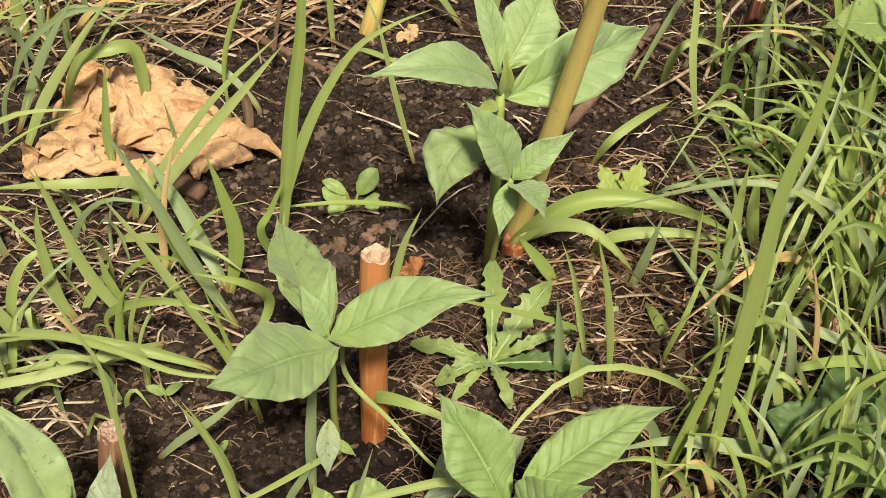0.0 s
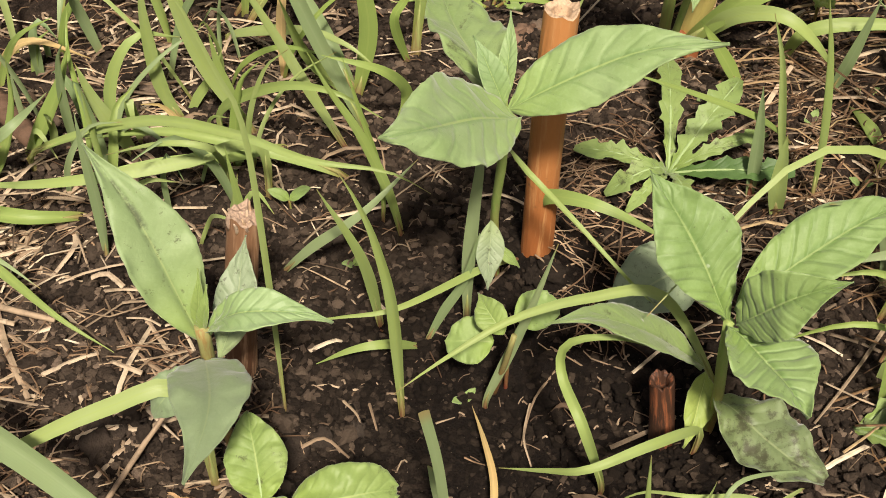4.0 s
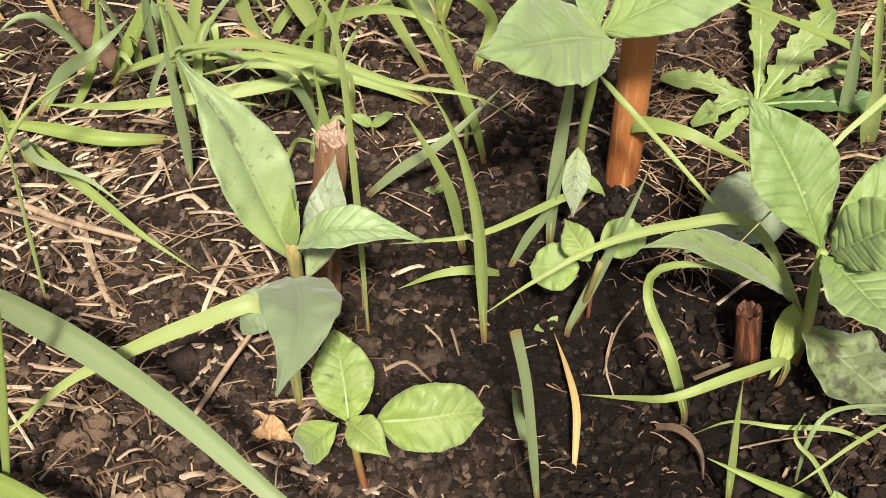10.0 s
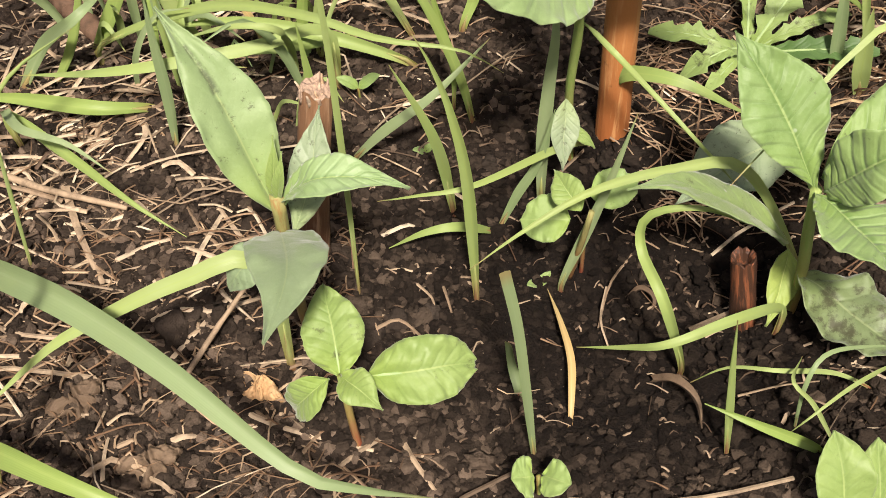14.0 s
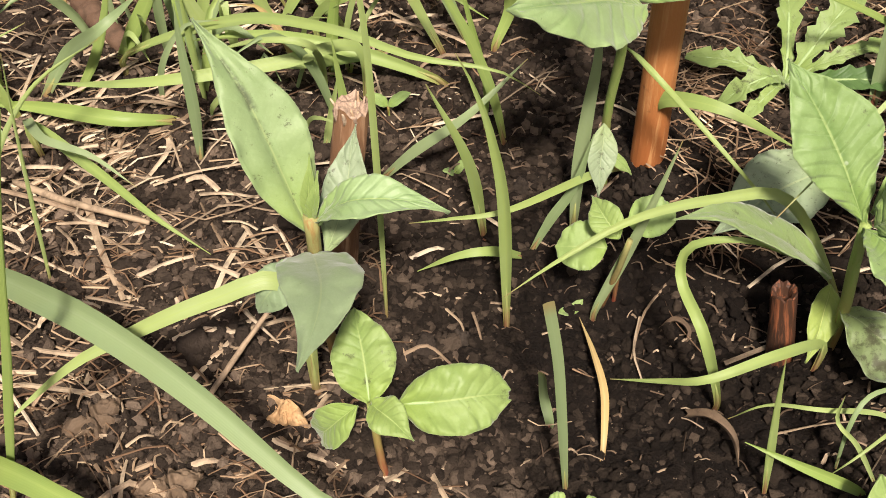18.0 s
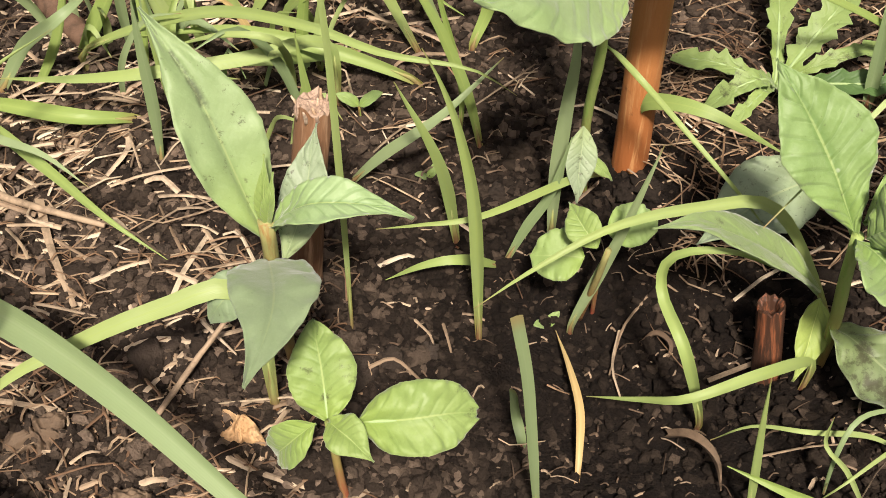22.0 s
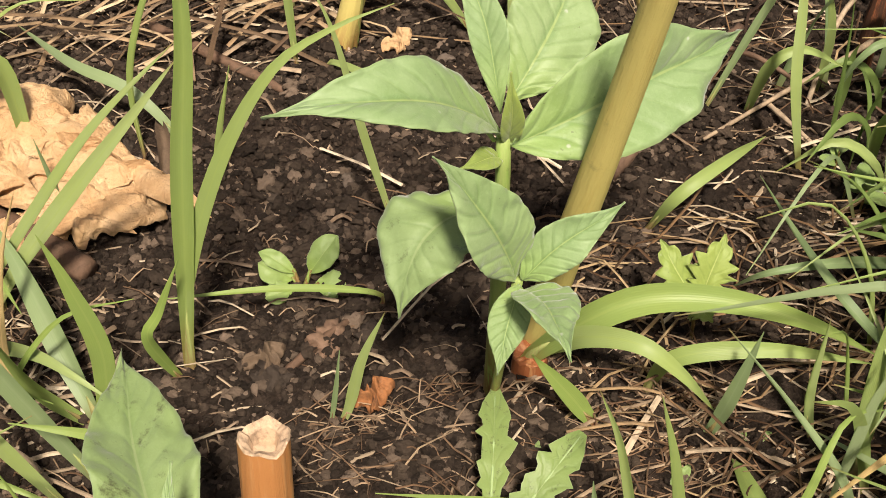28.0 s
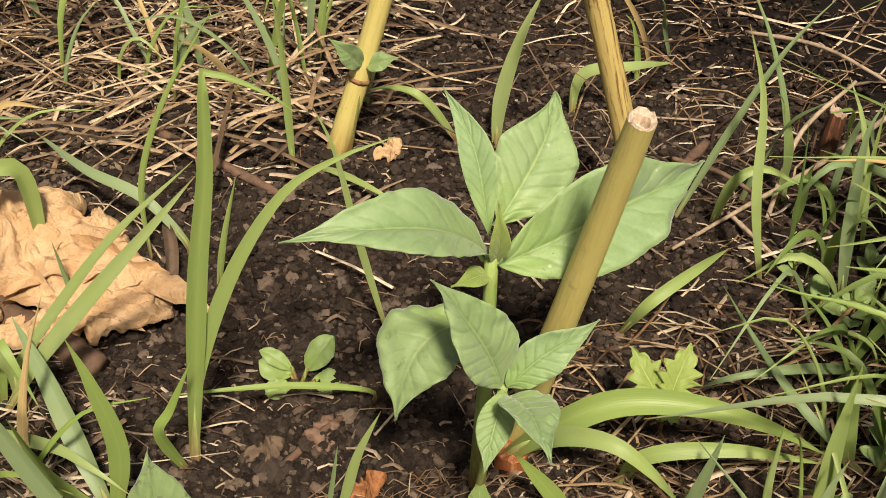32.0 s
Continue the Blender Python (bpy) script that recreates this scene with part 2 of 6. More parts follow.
def grass_material(name, a, b, base, share=0.4):
    """A grass blade: fine lines along it, a paler keel, reddish or pale towards the foot."""
    n = Nodes(name)
    uv = n.add("SeparateXYZ")
    n.link(n.coords("UV"), uv.inputs[0])
    u, v = uv.outputs[0], uv.outputs[1]
    rnd = n.add("ObjectInfo").outputs["Random"]
    lines = n.math("SINE", n.math("MULTIPLY", u, 75.0))
    col = n.mix(rnd, rgb(*a), rgb(*b))
    col = n.mix(n.step(n.noise(50, 3, 0.6), 0.3, 0.75, 0, 0.45), col, rgb(a[0] * 1.25, a[1] * 1.12, a[2] * 1.1))
    col = n.mix(n.math("MULTIPLY", n.step(lines, -0.2, 1.0), 0.07), col, rgb(a[0] * 1.5, a[1] * 1.3, a[2] * 1.7))
    keel = n.step(n.math("ABSOLUTE", n.math("SUBTRACT", u, 0.5)), 0.02, 0.07, 0.5, 0)
    col = n.mix(keel, col, rgb(a[0] * 1.35, a[1] * 1.2, a[2] * 1.4))
    col = n.mix(n.step(v, 0.03, 0.2, 0.8, 0), col, rgb(*base))
    tip = n.math("MULTIPLY", n.step(v, 0.93, 1.0), n.step(rnd, 0.3, 0.7))
    col = n.mix(tip, col, rgb(0.33, 0.25, 0.11))
    n.bump(n.math("ADD", n.math("MULTIPLY", lines, 0.3), n.noise(300, 3, 0.6)), 0.2, 0.0003)
    m = n.finish(col, 0.45, 0.45)
    n.see_through(n.mix(0.5, col, rgb(0.33, 0.47, 0.12)), share)
    return m


def straw_material(name, lo, mid, hi, island=False, scale=160):
    n = Nodes(name)
    rnd = n.add("NewGeometry").outputs["Random Per Island"] if island else n.add("ObjectInfo").outputs["Random"]
    p = n.place()
    col = n.ramp(rnd, (0.0, lo), (0.5, mid), (1.0, hi))
    col = n.mix(n.step(n.noise(scale, 5, 0.7, p), 0.4, 0.75), col, n.mix(0.7, col, rgb(0.05, 0.032, 0.02)))
    n.bump(n.noise(scale * 4, 4, 0.7, p), 0.6, 0.0006)
    return n.finish(col, 0.75, 0.3)


def stem_material(name, low, high, streak, top_z=0.1, spots=0.55):
    """Dead stem: long streaks, darker and redder at the foot, paler above."""
    n = Nodes(name)
    c = n.coords()
    xyz = n.add("SeparateXYZ")
    n.link(c, xyz.inputs[0])
    squash = n.add("Mapping")
    squash.inputs["Scale"].default_value = (1, 1, 0.06)
    n.link(c, squash.inputs["Vector"])
    streaks = n.noise(700, 4, 0.65, squash.outputs[0])
    blot = n.noise(140, 5, 0.7, c)
    col = n.mix(n.step(n.math("ADD", xyz.outputs[2], n.math("MULTIPLY", n.math("SUBTRACT", blot, 0.5), top_z * 0.3)), 0.0, top_z), rgb(*low), rgb(*high))
    col = n.mix(n.step(streaks, 0.48, 0.68), col, rgb(*streak))
    col = n.mix(n.step(blot, 0.6, 0.72, 0, spots), col, n.mix(0.75, col, rgb(0.03, 0.016, 0.009)))
    n.bump(n.math("ADD", streaks, n.math("MULTIPLY", blot, 0.4)), 0.6, 0.0008)
    return n.finish(col, 0.6, 0.35)


def dead_leaf_material():
    """Dry leaf: tan, with brown blotches, a net of veins and fine wrinkles."""
    n = Nodes("dead_leaf")
    p = n.place()
    blot, fine = n.noise(60, 5, 0.65, p), n.noise(420, 5, 0.7, p)
    col = n.ramp(blot, (0.25, (0.36, 0.19, 0.08)), (0.42, (0.58, 0.36, 0.18)), (0.7, (0.70, 0.49, 0.285)))
    v = n.add("TexVoronoi")
    v.feature = "DISTANCE_TO_EDGE"
    v.inputs["Scale"].default_value = 110
    n.link(p, v.inputs["Vector"])
    net = n.step(v.outputs["Distance"], 0.0, 0.1, 1, 0)
    col = n.mix(n.math("MULTIPLY", net, 0.10), col, rgb(0.30, 0.16, 0.07))
    col = n.mix(n.step(fine, 0.5, 0.75, 0, 0.3), col, rgb(0.20, 0.10, 0.045))
    n.bump(n.math("ADD", n.noise(190, 5, 0.7, p), n.math("ADD", n.math("MULTIPLY", net, 0.08), n.math("MULTIPLY", fine, 0.5))), 0.9, 0.0025)
    m = n.finish(col, 0.6, 0.35)
    n.see_through(col, 0.12)
    return m


SOIL = soil_material()
CRUMB = crumb_material("soil_crumb", (0.010, 0.0067, 0.0048), (0.19, 0.138, 0.100))
CLOD = crumb_material("clod", (0.045, 0.032, 0.024), (0.17, 0.132, 0.104))
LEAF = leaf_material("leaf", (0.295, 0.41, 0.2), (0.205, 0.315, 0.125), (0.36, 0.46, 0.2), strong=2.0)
LEAF_DARK = leaf_material("leaf_dusty", (0.25, 0.345, 0.15), (0.205, 0.295, 0.11), (0.30, 0.38, 0.22), mottle=0.4)
LEAF_OLD = leaf_material("leaf_old", (0.175, 0.235, 0.115), (0.145, 0.195, 0.09), (0.27, 0.33, 0.19), mottle=1.1, specks=230)
LEAF_PALE = leaf_material("leaf_pale", (0.25, 0.345, 0.11), (0.195, 0.29, 0.08), (0.36, 0.45, 0.20), mottle=0.2, strong=0.9)
LEAF_SPECK = leaf_material("leaf_specked", (0.29, 0.36, 0.235), (0.25, 0.32, 0.19), (0.34, 0.41, 0.27), mottle=0.5, specks=420)
LEAF_YELLOW = leaf_material("leaf_yellow", (0.30, 0.385, 0.10), (0.25, 0.335, 0.08), (0.46, 0.53, 0.22), veins=6)
LEAF_DEEP = leaf_material("leaf_deep", (0.085, 0.16, 0.045), (0.065, 0.13, 0.035), (0.16, 0.24, 0.09), veins=7)
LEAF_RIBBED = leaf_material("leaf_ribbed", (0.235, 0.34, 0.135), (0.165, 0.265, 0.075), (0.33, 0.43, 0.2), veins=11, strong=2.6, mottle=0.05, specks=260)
LEAF_GREY = leaf_material("leaf_grey", (0.275, 0.36, 0.21), (0.235, 0.315, 0.175), (0.30, 0.38, 0.22), strong=0.4, young=0.1, share=0.36)
LEAF_STREAK = leaf_material("leaf_streaked", (0.28, 0.38, 0.185), (0.215, 0.31, 0.14), (0.33, 0.42, 0.21), mottle=0.12, strong=0.4, specks=330, young=0.7, smear=0.75)
SMOOTH = leaf_material("leaf_smooth", (0.25, 0.35, 0.12), (0.21, 0.315, 0.10), (0.30, 0.39, 0.17), veins=4, strong=0.2)
WEED = leaf_material("weed_leaf", (0.20, 0.29, 0.09), (0.23, 0.31, 0.10), (0.34, 0.41, 0.24), veins=6, mottle=0.55, specks=260)
STALK = stem_material("green_stalk", (0.17, 0.10, 0.03), (0.24, 0.31, 0.09), (0.20, 0.30, 0.07), 0.05)
RIB = stem_material("leaf_rib", (0.25, 0.34, 0.14), (0.27, 0.37, 0.16), (0.28, 0.38, 0.16), 0.05, 0.1)
STALK_RED = stem_material("red_stalk", (0.20, 0.045, 0.025), (0.24, 0.28, 0.08), (0.22, 0.12, 0.05), 0.035)
STALK_BROWN = stem_material("brown_stalk", (0.17, 0.065, 0.025), (0.25, 0.24, 0.09), (0.24, 0.15, 0.05), 0.04)
GRASS = grass_material("grass", (0.27, 0.38, 0.095), (0.40, 0.48, 0.205), (0.30, 0.18, 0.06))
GRASS_BLUE = grass_material("grass_dull", (0.235, 0.33, 0.15), (0.33, 0.41, 0.215), (0.26, 0.22, 0.09))
# Darker copy of the grass: shade on the right painted into the blades.
GRASS_SHADED = grass_material("grass_shaded", (0.15, 0.235, 0.06), (0.22, 0.31, 0.09), (0.18, 0.14, 0.06))
SHEATH = stem_material("grass_sheath", (0.17, 0.06, 0.033), (0.26, 0.30, 0.10), (0.24, 0.19, 0.075), 0.013, 0.3)
GRASS_DRY = grass_material("grass_dry", (0.44, 0.33, 0.14), (0.38, 0.29, 0.13), (0.25, 0.14, 0.05), 0.1)
STAKE = stem_material("orange_stem", (0.29, 0.095, 0.028), (0.43, 0.185, 0.062), (0.46, 0.225, 0.088), 0.09)
RED_FOOT = stem_material("red_stem", (0.23, 0.07, 0.025), (0.33, 0.12, 0.045), (0.38, 0.18, 0.075), 0.05)
STUB = stem_material("rotting_stem", (0.035, 0.017, 0.010), (0.06, 0.026, 0.014), (0.22, 0.075, 0.033), 0.05)
STAKE_BROWN = stem_material("dark_stem", (0.10, 0.045, 0.023), (0.22, 0.115, 0.06), (0.36, 0.22, 0.13), 0.08)
STAKE_PALE = stem_material("pale_stem", (0.30, 0.15, 0.05), (0.54, 0.455, 0.15), (0.50, 0.405, 0.125), 0.03, 0.35)
STAKE_STREAK = stem_material("streaked_stem", (0.30, 0.17, 0.06), (0.50, 0.38, 0.13), (0.15, 0.075, 0.03), 0.03, 0.5)
PITH = straw_material("pith", (0.48, 0.32, 0.20), (0.54, 0.39, 0.26), (0.62, 0.49, 0.36), scale=400)
PITH_BROWN = straw_material("broken_pith", (0.14, 0.075, 0.045), (0.36, 0.24, 0.165), (0.66, 0.54, 0.44), island=True, scale=500)
NODE = straw_material("stem_node", (0.24, 0.12, 0.05), (0.27, 0.14, 0.06), (0.30, 0.16, 0.07), scale=300)
STRAW = straw_material("straw", (0.20, 0.135, 0.085), (0.36, 0.265, 0.175), (0.52, 0.41, 0.29))
STRAWS = straw_material("straw_litter", (0.09, 0.06, 0.04), (0.42, 0.32, 0.215), (0.72, 0.60, 0.44), island=True)
CHIPS = straw_material("chips", (0.08, 0.05, 0.032), (0.21, 0.145, 0.095), (0.50, 0.38, 0.26), island=True)
ROOTS = straw_material("rootlets", (0.11, 0.06, 0.033), (0.25, 0.155, 0.09), (0.50, 0.37, 0.24), island=True)
DEAD = dead_leaf_material()
RUST = straw_material("rust_leaf", (0.28, 0.11, 0.04), (0.30, 0.125, 0.045), (0.32, 0.14, 0.05), scale=200)
BROWN_LEAF = straw_material("brown_leaf", (0.085, 0.055, 0.034), (0.14, 0.095, 0.06), (0.22, 0.155, 0.10), scale=260)
BARK = straw_material("bark", (0.105, 0.06, 0.037), (0.145, 0.085, 0.054), (0.18, 0.11, 0.072), scale=260)
HAY = straw_material("hay", (0.07, 0.04, 0.022), (0.27, 0.175, 0.095), (0.60, 0.46, 0.29), island=True)
BROWN_HAY = straw_material("brown_hay", (0.06, 0.03, 0.015), (0.20, 0.115, 0.055), (0.46, 0.33, 0.18), island=True)
TWIGS = straw_material("twigs", (0.03, 0.016, 0.010), (0.06, 0.034, 0.02), (0.17, 0.10, 0.058), island=True)
SEED = straw_material("pale_grain", (0.6, 0.55, 0.45), (0.65, 0.6, 0.5), (0.7, 0.66, 0.58))

# ---- the ground ----
def ground_z(x, y):
    """The lie of the soil: a shallow damp hollow, low banks to both sides and behind."""
    z = -0.016 * math.exp(-((x - 0.0) ** 2 + (y + 0.065) ** 2) / 0.0042)
    z += 0.0115 * math.exp(-((x - 0.004) ** 2 + (y + 0.003) ** 2) / 0.0003)
    z += 0.010 * math.exp(-((x - 0.15) ** 2 + (y - 0.06) ** 2) / 0.008)
    z -= 0.010 * math.exp(-((x - 0.01) ** 2 + (y - 0.20) ** 2) / 0.006)
    z -= 0.008 * math.exp(-((x - 0.066) ** 2 + (y - 0.03) ** 2) / 0.0004)
    z += 0.014 * math.exp(-(((y - 0.44) / 0.06) ** 2)) * (1 - 0.7 * math.exp(-(((x - 0.09) / 0.07) ** 2))) * math.exp(-((x / 0.6) ** 4))
    far = max(0.0, math.hypot(x, y - 0.1) - 0.35)
    return z + 0.03 * math.sin(far * 3.0) * min(1.0, far)


def rough_z(x, y):
    """Lumps and crumbs: rounded bumps with creased valleys on gentle swells, finer in the damp hollow."""
    calm = 1.0 if math.hypot(x, y + 0.05) > 0.08 else 0.5
    z = noise.fractal(Vector((x * 38, y * 38, 3.1)), 1.0, 2.1, 2) * 0.0035
    z += calm * 0.0050 * abs(noise.noise(Vector((x * 105, y * 105, 1.3))))
    z += calm * 0.0030 * abs(noise.noise(Vector((x * 250, y * 250, 6.3))))
    return z + 0.0016 * abs(noise.noise(Vector((x * 520, y * 520, 2.9))))


def axis(lo, hi, step, reach):
    inner = np.arange(lo, hi + step / 2, step)
    grow, at, out = step, 0.0, []
    while at < reach:
        grow *= 1.22
        at += grow
        out.append(at)
    out = np.array(out)
    return np.concatenate([lo - out[::-1], inner, hi + out])


def build_ground():
    xs, ys = axis(-0.22, 0.20, 0.0011, 60.0), axis(-0.14, 0.32, 0.0011, 60.0)
    verts = [(x, y, ground_z(x, y) + (rough_z(x, y) if abs(x) < 0.6 and abs(y) < 0.8 else 0.0)) for y in ys for x in xs]
    w = len(xs)
    faces = [(j * w + i, j * w + i + 1, (j + 1) * w + i + 1, (j + 1) * w + i) for j in range(len(ys) - 1) for i in range(w - 1)]
    me = bpy.data.meshes.new("ground")
    me.from_pydata(verts, [], faces)
    me.polygons.foreach_set("use_smooth", [True] * len(faces))
    me.materials.append(SOIL)
    return tagged(new("ground", me), "dark crumbly garden soil, damp in the hollow", "soil", kind="structure")


build_ground()

# ---- building blocks ----
rng = random.Random(7)


def thing(name, at, label, category, group=""):
    ob = new(name)
    ob.empty_display_size = 0.01
    ob.location = at
    return tagged(ob, label, category, group)


def mesh_of(name, verts, faces, material, uvs=None, smooth=True):
    me = bpy.data.meshes.new(name)
    me.from_pydata([tuple(v) for v in verts], [], faces)
    if smooth:
        me.polygons.foreach_set("use_smooth", [True] * len(faces))
    if uvs:
        layer = me.uv_layers.new(name="UVMap")
        for loop in me.loops:
            layer.data[loop.index].uv = uvs[loop.vertex_index]
    me.materials.append(material)
    return me


def hang(name, me, parent=None, at=None, label=""):
    """Links a mesh, in world coordinates, as one part under its thing."""
    ob = new(name, me)
    if parent:
        ob.parent = parent
        base = Vector(parent.location) if parent.parent is None else Vector(parent.location) + Vector(parent.parent.location)
        me.transform(Matrix.Translation(-base))
    elif at is not None:
        me.transform(Matrix.Translation(-Vector(at)))
        ob.location = at
    if label:
        ob["label"] = label
    return ob


def curve(points, count):
    """A smooth line through the points, evenly stepped."""
    p = [Vector(q) for q in points]
    if len(p) == 2:
        return [p[0].lerp(p[1], i / (count - 1)) for i in range(count)]
    p = [p[0] * 2 - p[1]] + p + [p[-1] * 2 - p[-2]]
    fine = []
    for k in range(1, len(p) - 2):
        a, b, c, d = p[k - 1 : k + 3]
        for i in range(12):
            t = i / 12
            fine.append(0.5 * (2 * b + (c - a) * t + (2 * a - 5 * b + 4 * c - d) * t * t + (3 * b - a - 3 * c + d) * t ** 3))
    fine.append(p[-2])
    run = [0.0]
    for a, b in zip(fine, fine[1:]):
        run.append(run[-1] + (b - a).length)
    out, k = [], 0
    for i in range(count):
        s = run[-1] * i / (count - 1)
        while k < len(run) - 2 and run[k + 1] < s:
            k += 1
        f = (s - run[k]) / max(run[k + 1] - run[k], 1e-9)
        out.append(fine[k].lerp(fine[k + 1], min(max(f, 0), 1)))
    return out


def frames_along(line, face):
    """Tangent, side and normal at each point; the normal keeps near the way the sheet faces."""
    out, n = [], Vector(face).normalized()
    for i, p in enumerate(line):
        t = (line[min(i + 1, len(line) - 1)] - line[max(i - 1, 0)]).normalized()
        n = (n - t * n.dot(t))
        n = n.normalized() if n.length > 1e-4 else t.orthogonal().normalized()
        out.append((t, t.cross(n).normalized(), n.copy()))
    return out


def tube(points, radii, sides=8, count=0, wobble=0.0, seed=0, cap=True):
    """A closed tube along the points; radii as long as the points."""
    count = count or max(4, 3 * len(points))
    line = curve(points, count)
    fr = frames_along(line, (0.31, -0.8, 0.2))
    verts, faces = [], []
    for i, (p, (t, s, n)) in enumerate(zip(line, fr)):
        f = i / (count - 1) * (len(radii) - 1)
        k = min(int(f), len(radii) - 2)
        r = radii[k] + (radii[k + 1] - radii[k]) * (f - k)
        for j in range(sides):
            a = 2 * math.pi * j / sides
            q = r * (1 + wobble * noise.noise(Vector((i * 0.6, j * 1.7, seed * 3.3))))
            verts.append(p + s * (math.cos(a) * q) + n * (math.sin(a) * q))
    for i in range(count - 1):
        for j in range(sides):
            a, b = i * sides + j, i * sides + (j + 1) % sides
            faces.append((a, b, b + sides, a + sides))
    if cap:
        faces.append(tuple(range(sides))[::-1])
        faces.append(tuple((count - 1) * sides + j for j in range(sides)))
    return verts, faces


def blade_shape(width, points, face=(0.0, -0.6, 0.75), twist=0.0, rings=27, blunt=False, narrow=0.5, fold=0.3):
    """A grass blade: a thin keeled strip, slim at the foot, drawn out to the tip, with an underside of its own."""
    line = curve(points, rings)
    top, low, uvs = [], [], []
    face, last = Vector(face).normalized(), None
    for i, p in enumerate(line):
        v = i / (rings - 1)
        t = (line[min(i + 1, rings - 1)] - line[max(i - 1, 0)]).normalized()
        n = face - t * face.dot(t)
        n = n.normalized() if n.length > 0.15 else (last or t.orthogonal())
        last = n
        s = t.cross(n)
        a = twist * (v - 0.4)
        s, n = s * math.cos(a) + n * math.sin(a), n * math.cos(a) - s * math.sin(a)
        grow = narrow + (1 - narrow) * min(1.0, v / 0.35) ** 0.8
        fall = 1.0 if blunt else max(0.0, 1 - max(0.0, (v - 0.4) / 0.6) ** 1.7)
        h = max(width * 0.5 * grow * fall, 0.0001)
        for u in (-1, -0.5, 0, 0.5, 1):
            q = p + s * (u * h) + n * (fold * h * abs(u) ** 1.3)
            top.append(q)
            low.append(q - n * 0.00022)
            uvs.append((0.5 + u / 2, v))
    cnt = len(top)
    faces = [(i * 5 + j, i * 5 + j + 1, i * 5 + j + 6, i * 5 + j + 5) for i in range(rings - 1) for j in range(4)]
    faces += [tuple(k + cnt for k in f[::-1]) for f in faces]
    return top + low, faces, uvs + uvs


def leaf_shape(base, tip, width, bow=0.1, face=(0, -0.45, 0.9), peak=0.42, fold=0.18, quilt=0.00025, veins=9, wave=0.10, rings=0, half=8,
               droop=0.0, seed=0, cut=1.0, teeth=0.0, blunt=0.0, side_bend=0.0, shape_pow=1.0, tooth_n=22, drawn=0.45):
    """A leaf sheet from its stalk to its tip with a folded midrib, cushions between the side veins and an uneven margin.
    bow: rise of the middle over the straight line, droop: fall of the tip, both against the length."""
    base, tip = Vector(base), Vector(tip)
    rings = rings or (76 if width > 0.0115 else 30)
    way = tip - base
    length = way.length
    up = Vector(face) - way * (Vector(face).dot(way) / length ** 2)
    up = up.normalized()
    across = way.normalized().cross(up)
    line = []
    for i in range(rings):
        v = cut * i / (rings - 1)
        line.append(base + way * v + up * length * (bow * 4 * v * (1 - v) - droop * (v ** 3 - v)) + across * length * (side_bend * math.sin(math.pi * v) + 0.018 * math.sin(6.3 * v + seed) * v))
    verts, faces, uvs = [], [], []
    fr = frames_along(line, up)
    q = math.log(0.5) / math.log(peak)
    for i, (p, (t, s, n)) in enumerate(zip(line, fr)):
        v = cut * i / (rings - 1)
        x = v ** q
        prof = math.sin(math.pi * x) ** shape_pow * (1 - drawn * min(1.0, max(0.0, (v - 0.5) / 0.42)) ** 1.5 * (1 - blunt))
        if blunt:
            prof = prof * (1 - blunt) + blunt * min(1, (1 - (2 * abs(v - 0.5)) ** 4) * 1.0)
        for j in range(-half, half + 1):
            u = j / half
            edge = 1 + (teeth * (((v * tooth_n + seed) % 1) - 0.5) + 0.025 * noise.noise(Vector((v * 38, seed * 3.1, j > 0))) + 0.05 * noise.noise(Vector((v * 9, seed * 5.1, j > 0)))) * abs(u) ** 4
            h = max(width * 0.5 * prof * edge, 0.00025)
            ph = v * veins - abs(u) * 1.65
            cushion = (0.7 if veins < 11 else 2.0) * quilt * abs(math.sin(math.pi * ph)) ** 0.7 * min(1, prof * 1.6) * (1 - abs(u) ** 3) * min(1.0, abs(u) * 4)
            rip = wave * width * (noise.noise(Vector((v * 5.5, u * 1.3 + 4, seed * 2.7))) * abs(u) + 0.55 * noise.noise(Vector((v * 13, u * 2.0, seed * 1.9))) * u * u + 0.5 * noise.noise(Vector((v * 3.1, u * 1.6, seed * 4.4))))
            verts.append(p + s * (u * h) + n * (fold * abs(u) * h * (1.0 if v < 0.85 else 1.3) + cushion + rip - 0.03 * width * prof * math.exp(-(u / 0.09) ** 2)))
            uvs.append((0.5 + u * 0.5, v))
    w = 2 * half + 1
    top = [(i * w + j, i * w + j + 1, (i + 1) * w + j + 1, (i + 1) * w + j) for i in range(rings - 1) for j in range(w - 1)]
    # The underside, a third of a millimetre below, closes the sheet.
    cnt = len(verts)
    nor = [fr[k // w][2] for k in range(cnt)]
    verts += [v - m * 0.00032 for v, m in zip(verts, nor)]
    uvs += uvs
    faces = top + [tuple(k + cnt for k in f[::-1]) for f in top]
    rim = [j for j in range(w)] + [i * w + w - 1 for i in range(1, rings)] + [(rings - 1) * w + j for j in range(w - 2, -1, -1)] + [i * w for i in range(rings - 2, 0, -1)]
    faces += [(b, a, a + cnt, b + cnt) for a, b in zip(rim, rim[1:] + rim[:1])]
    ribs = [p - f[2] * (0.0004 + 0.05 * width) for p, f in zip(line, fr)]
    return verts, faces, uvs, ribs


VEIN_COUNT = {"leaf_ribbed": 11, "weed_leaf": 6, "leaf_yellow": 6, "leaf_deep": 7}


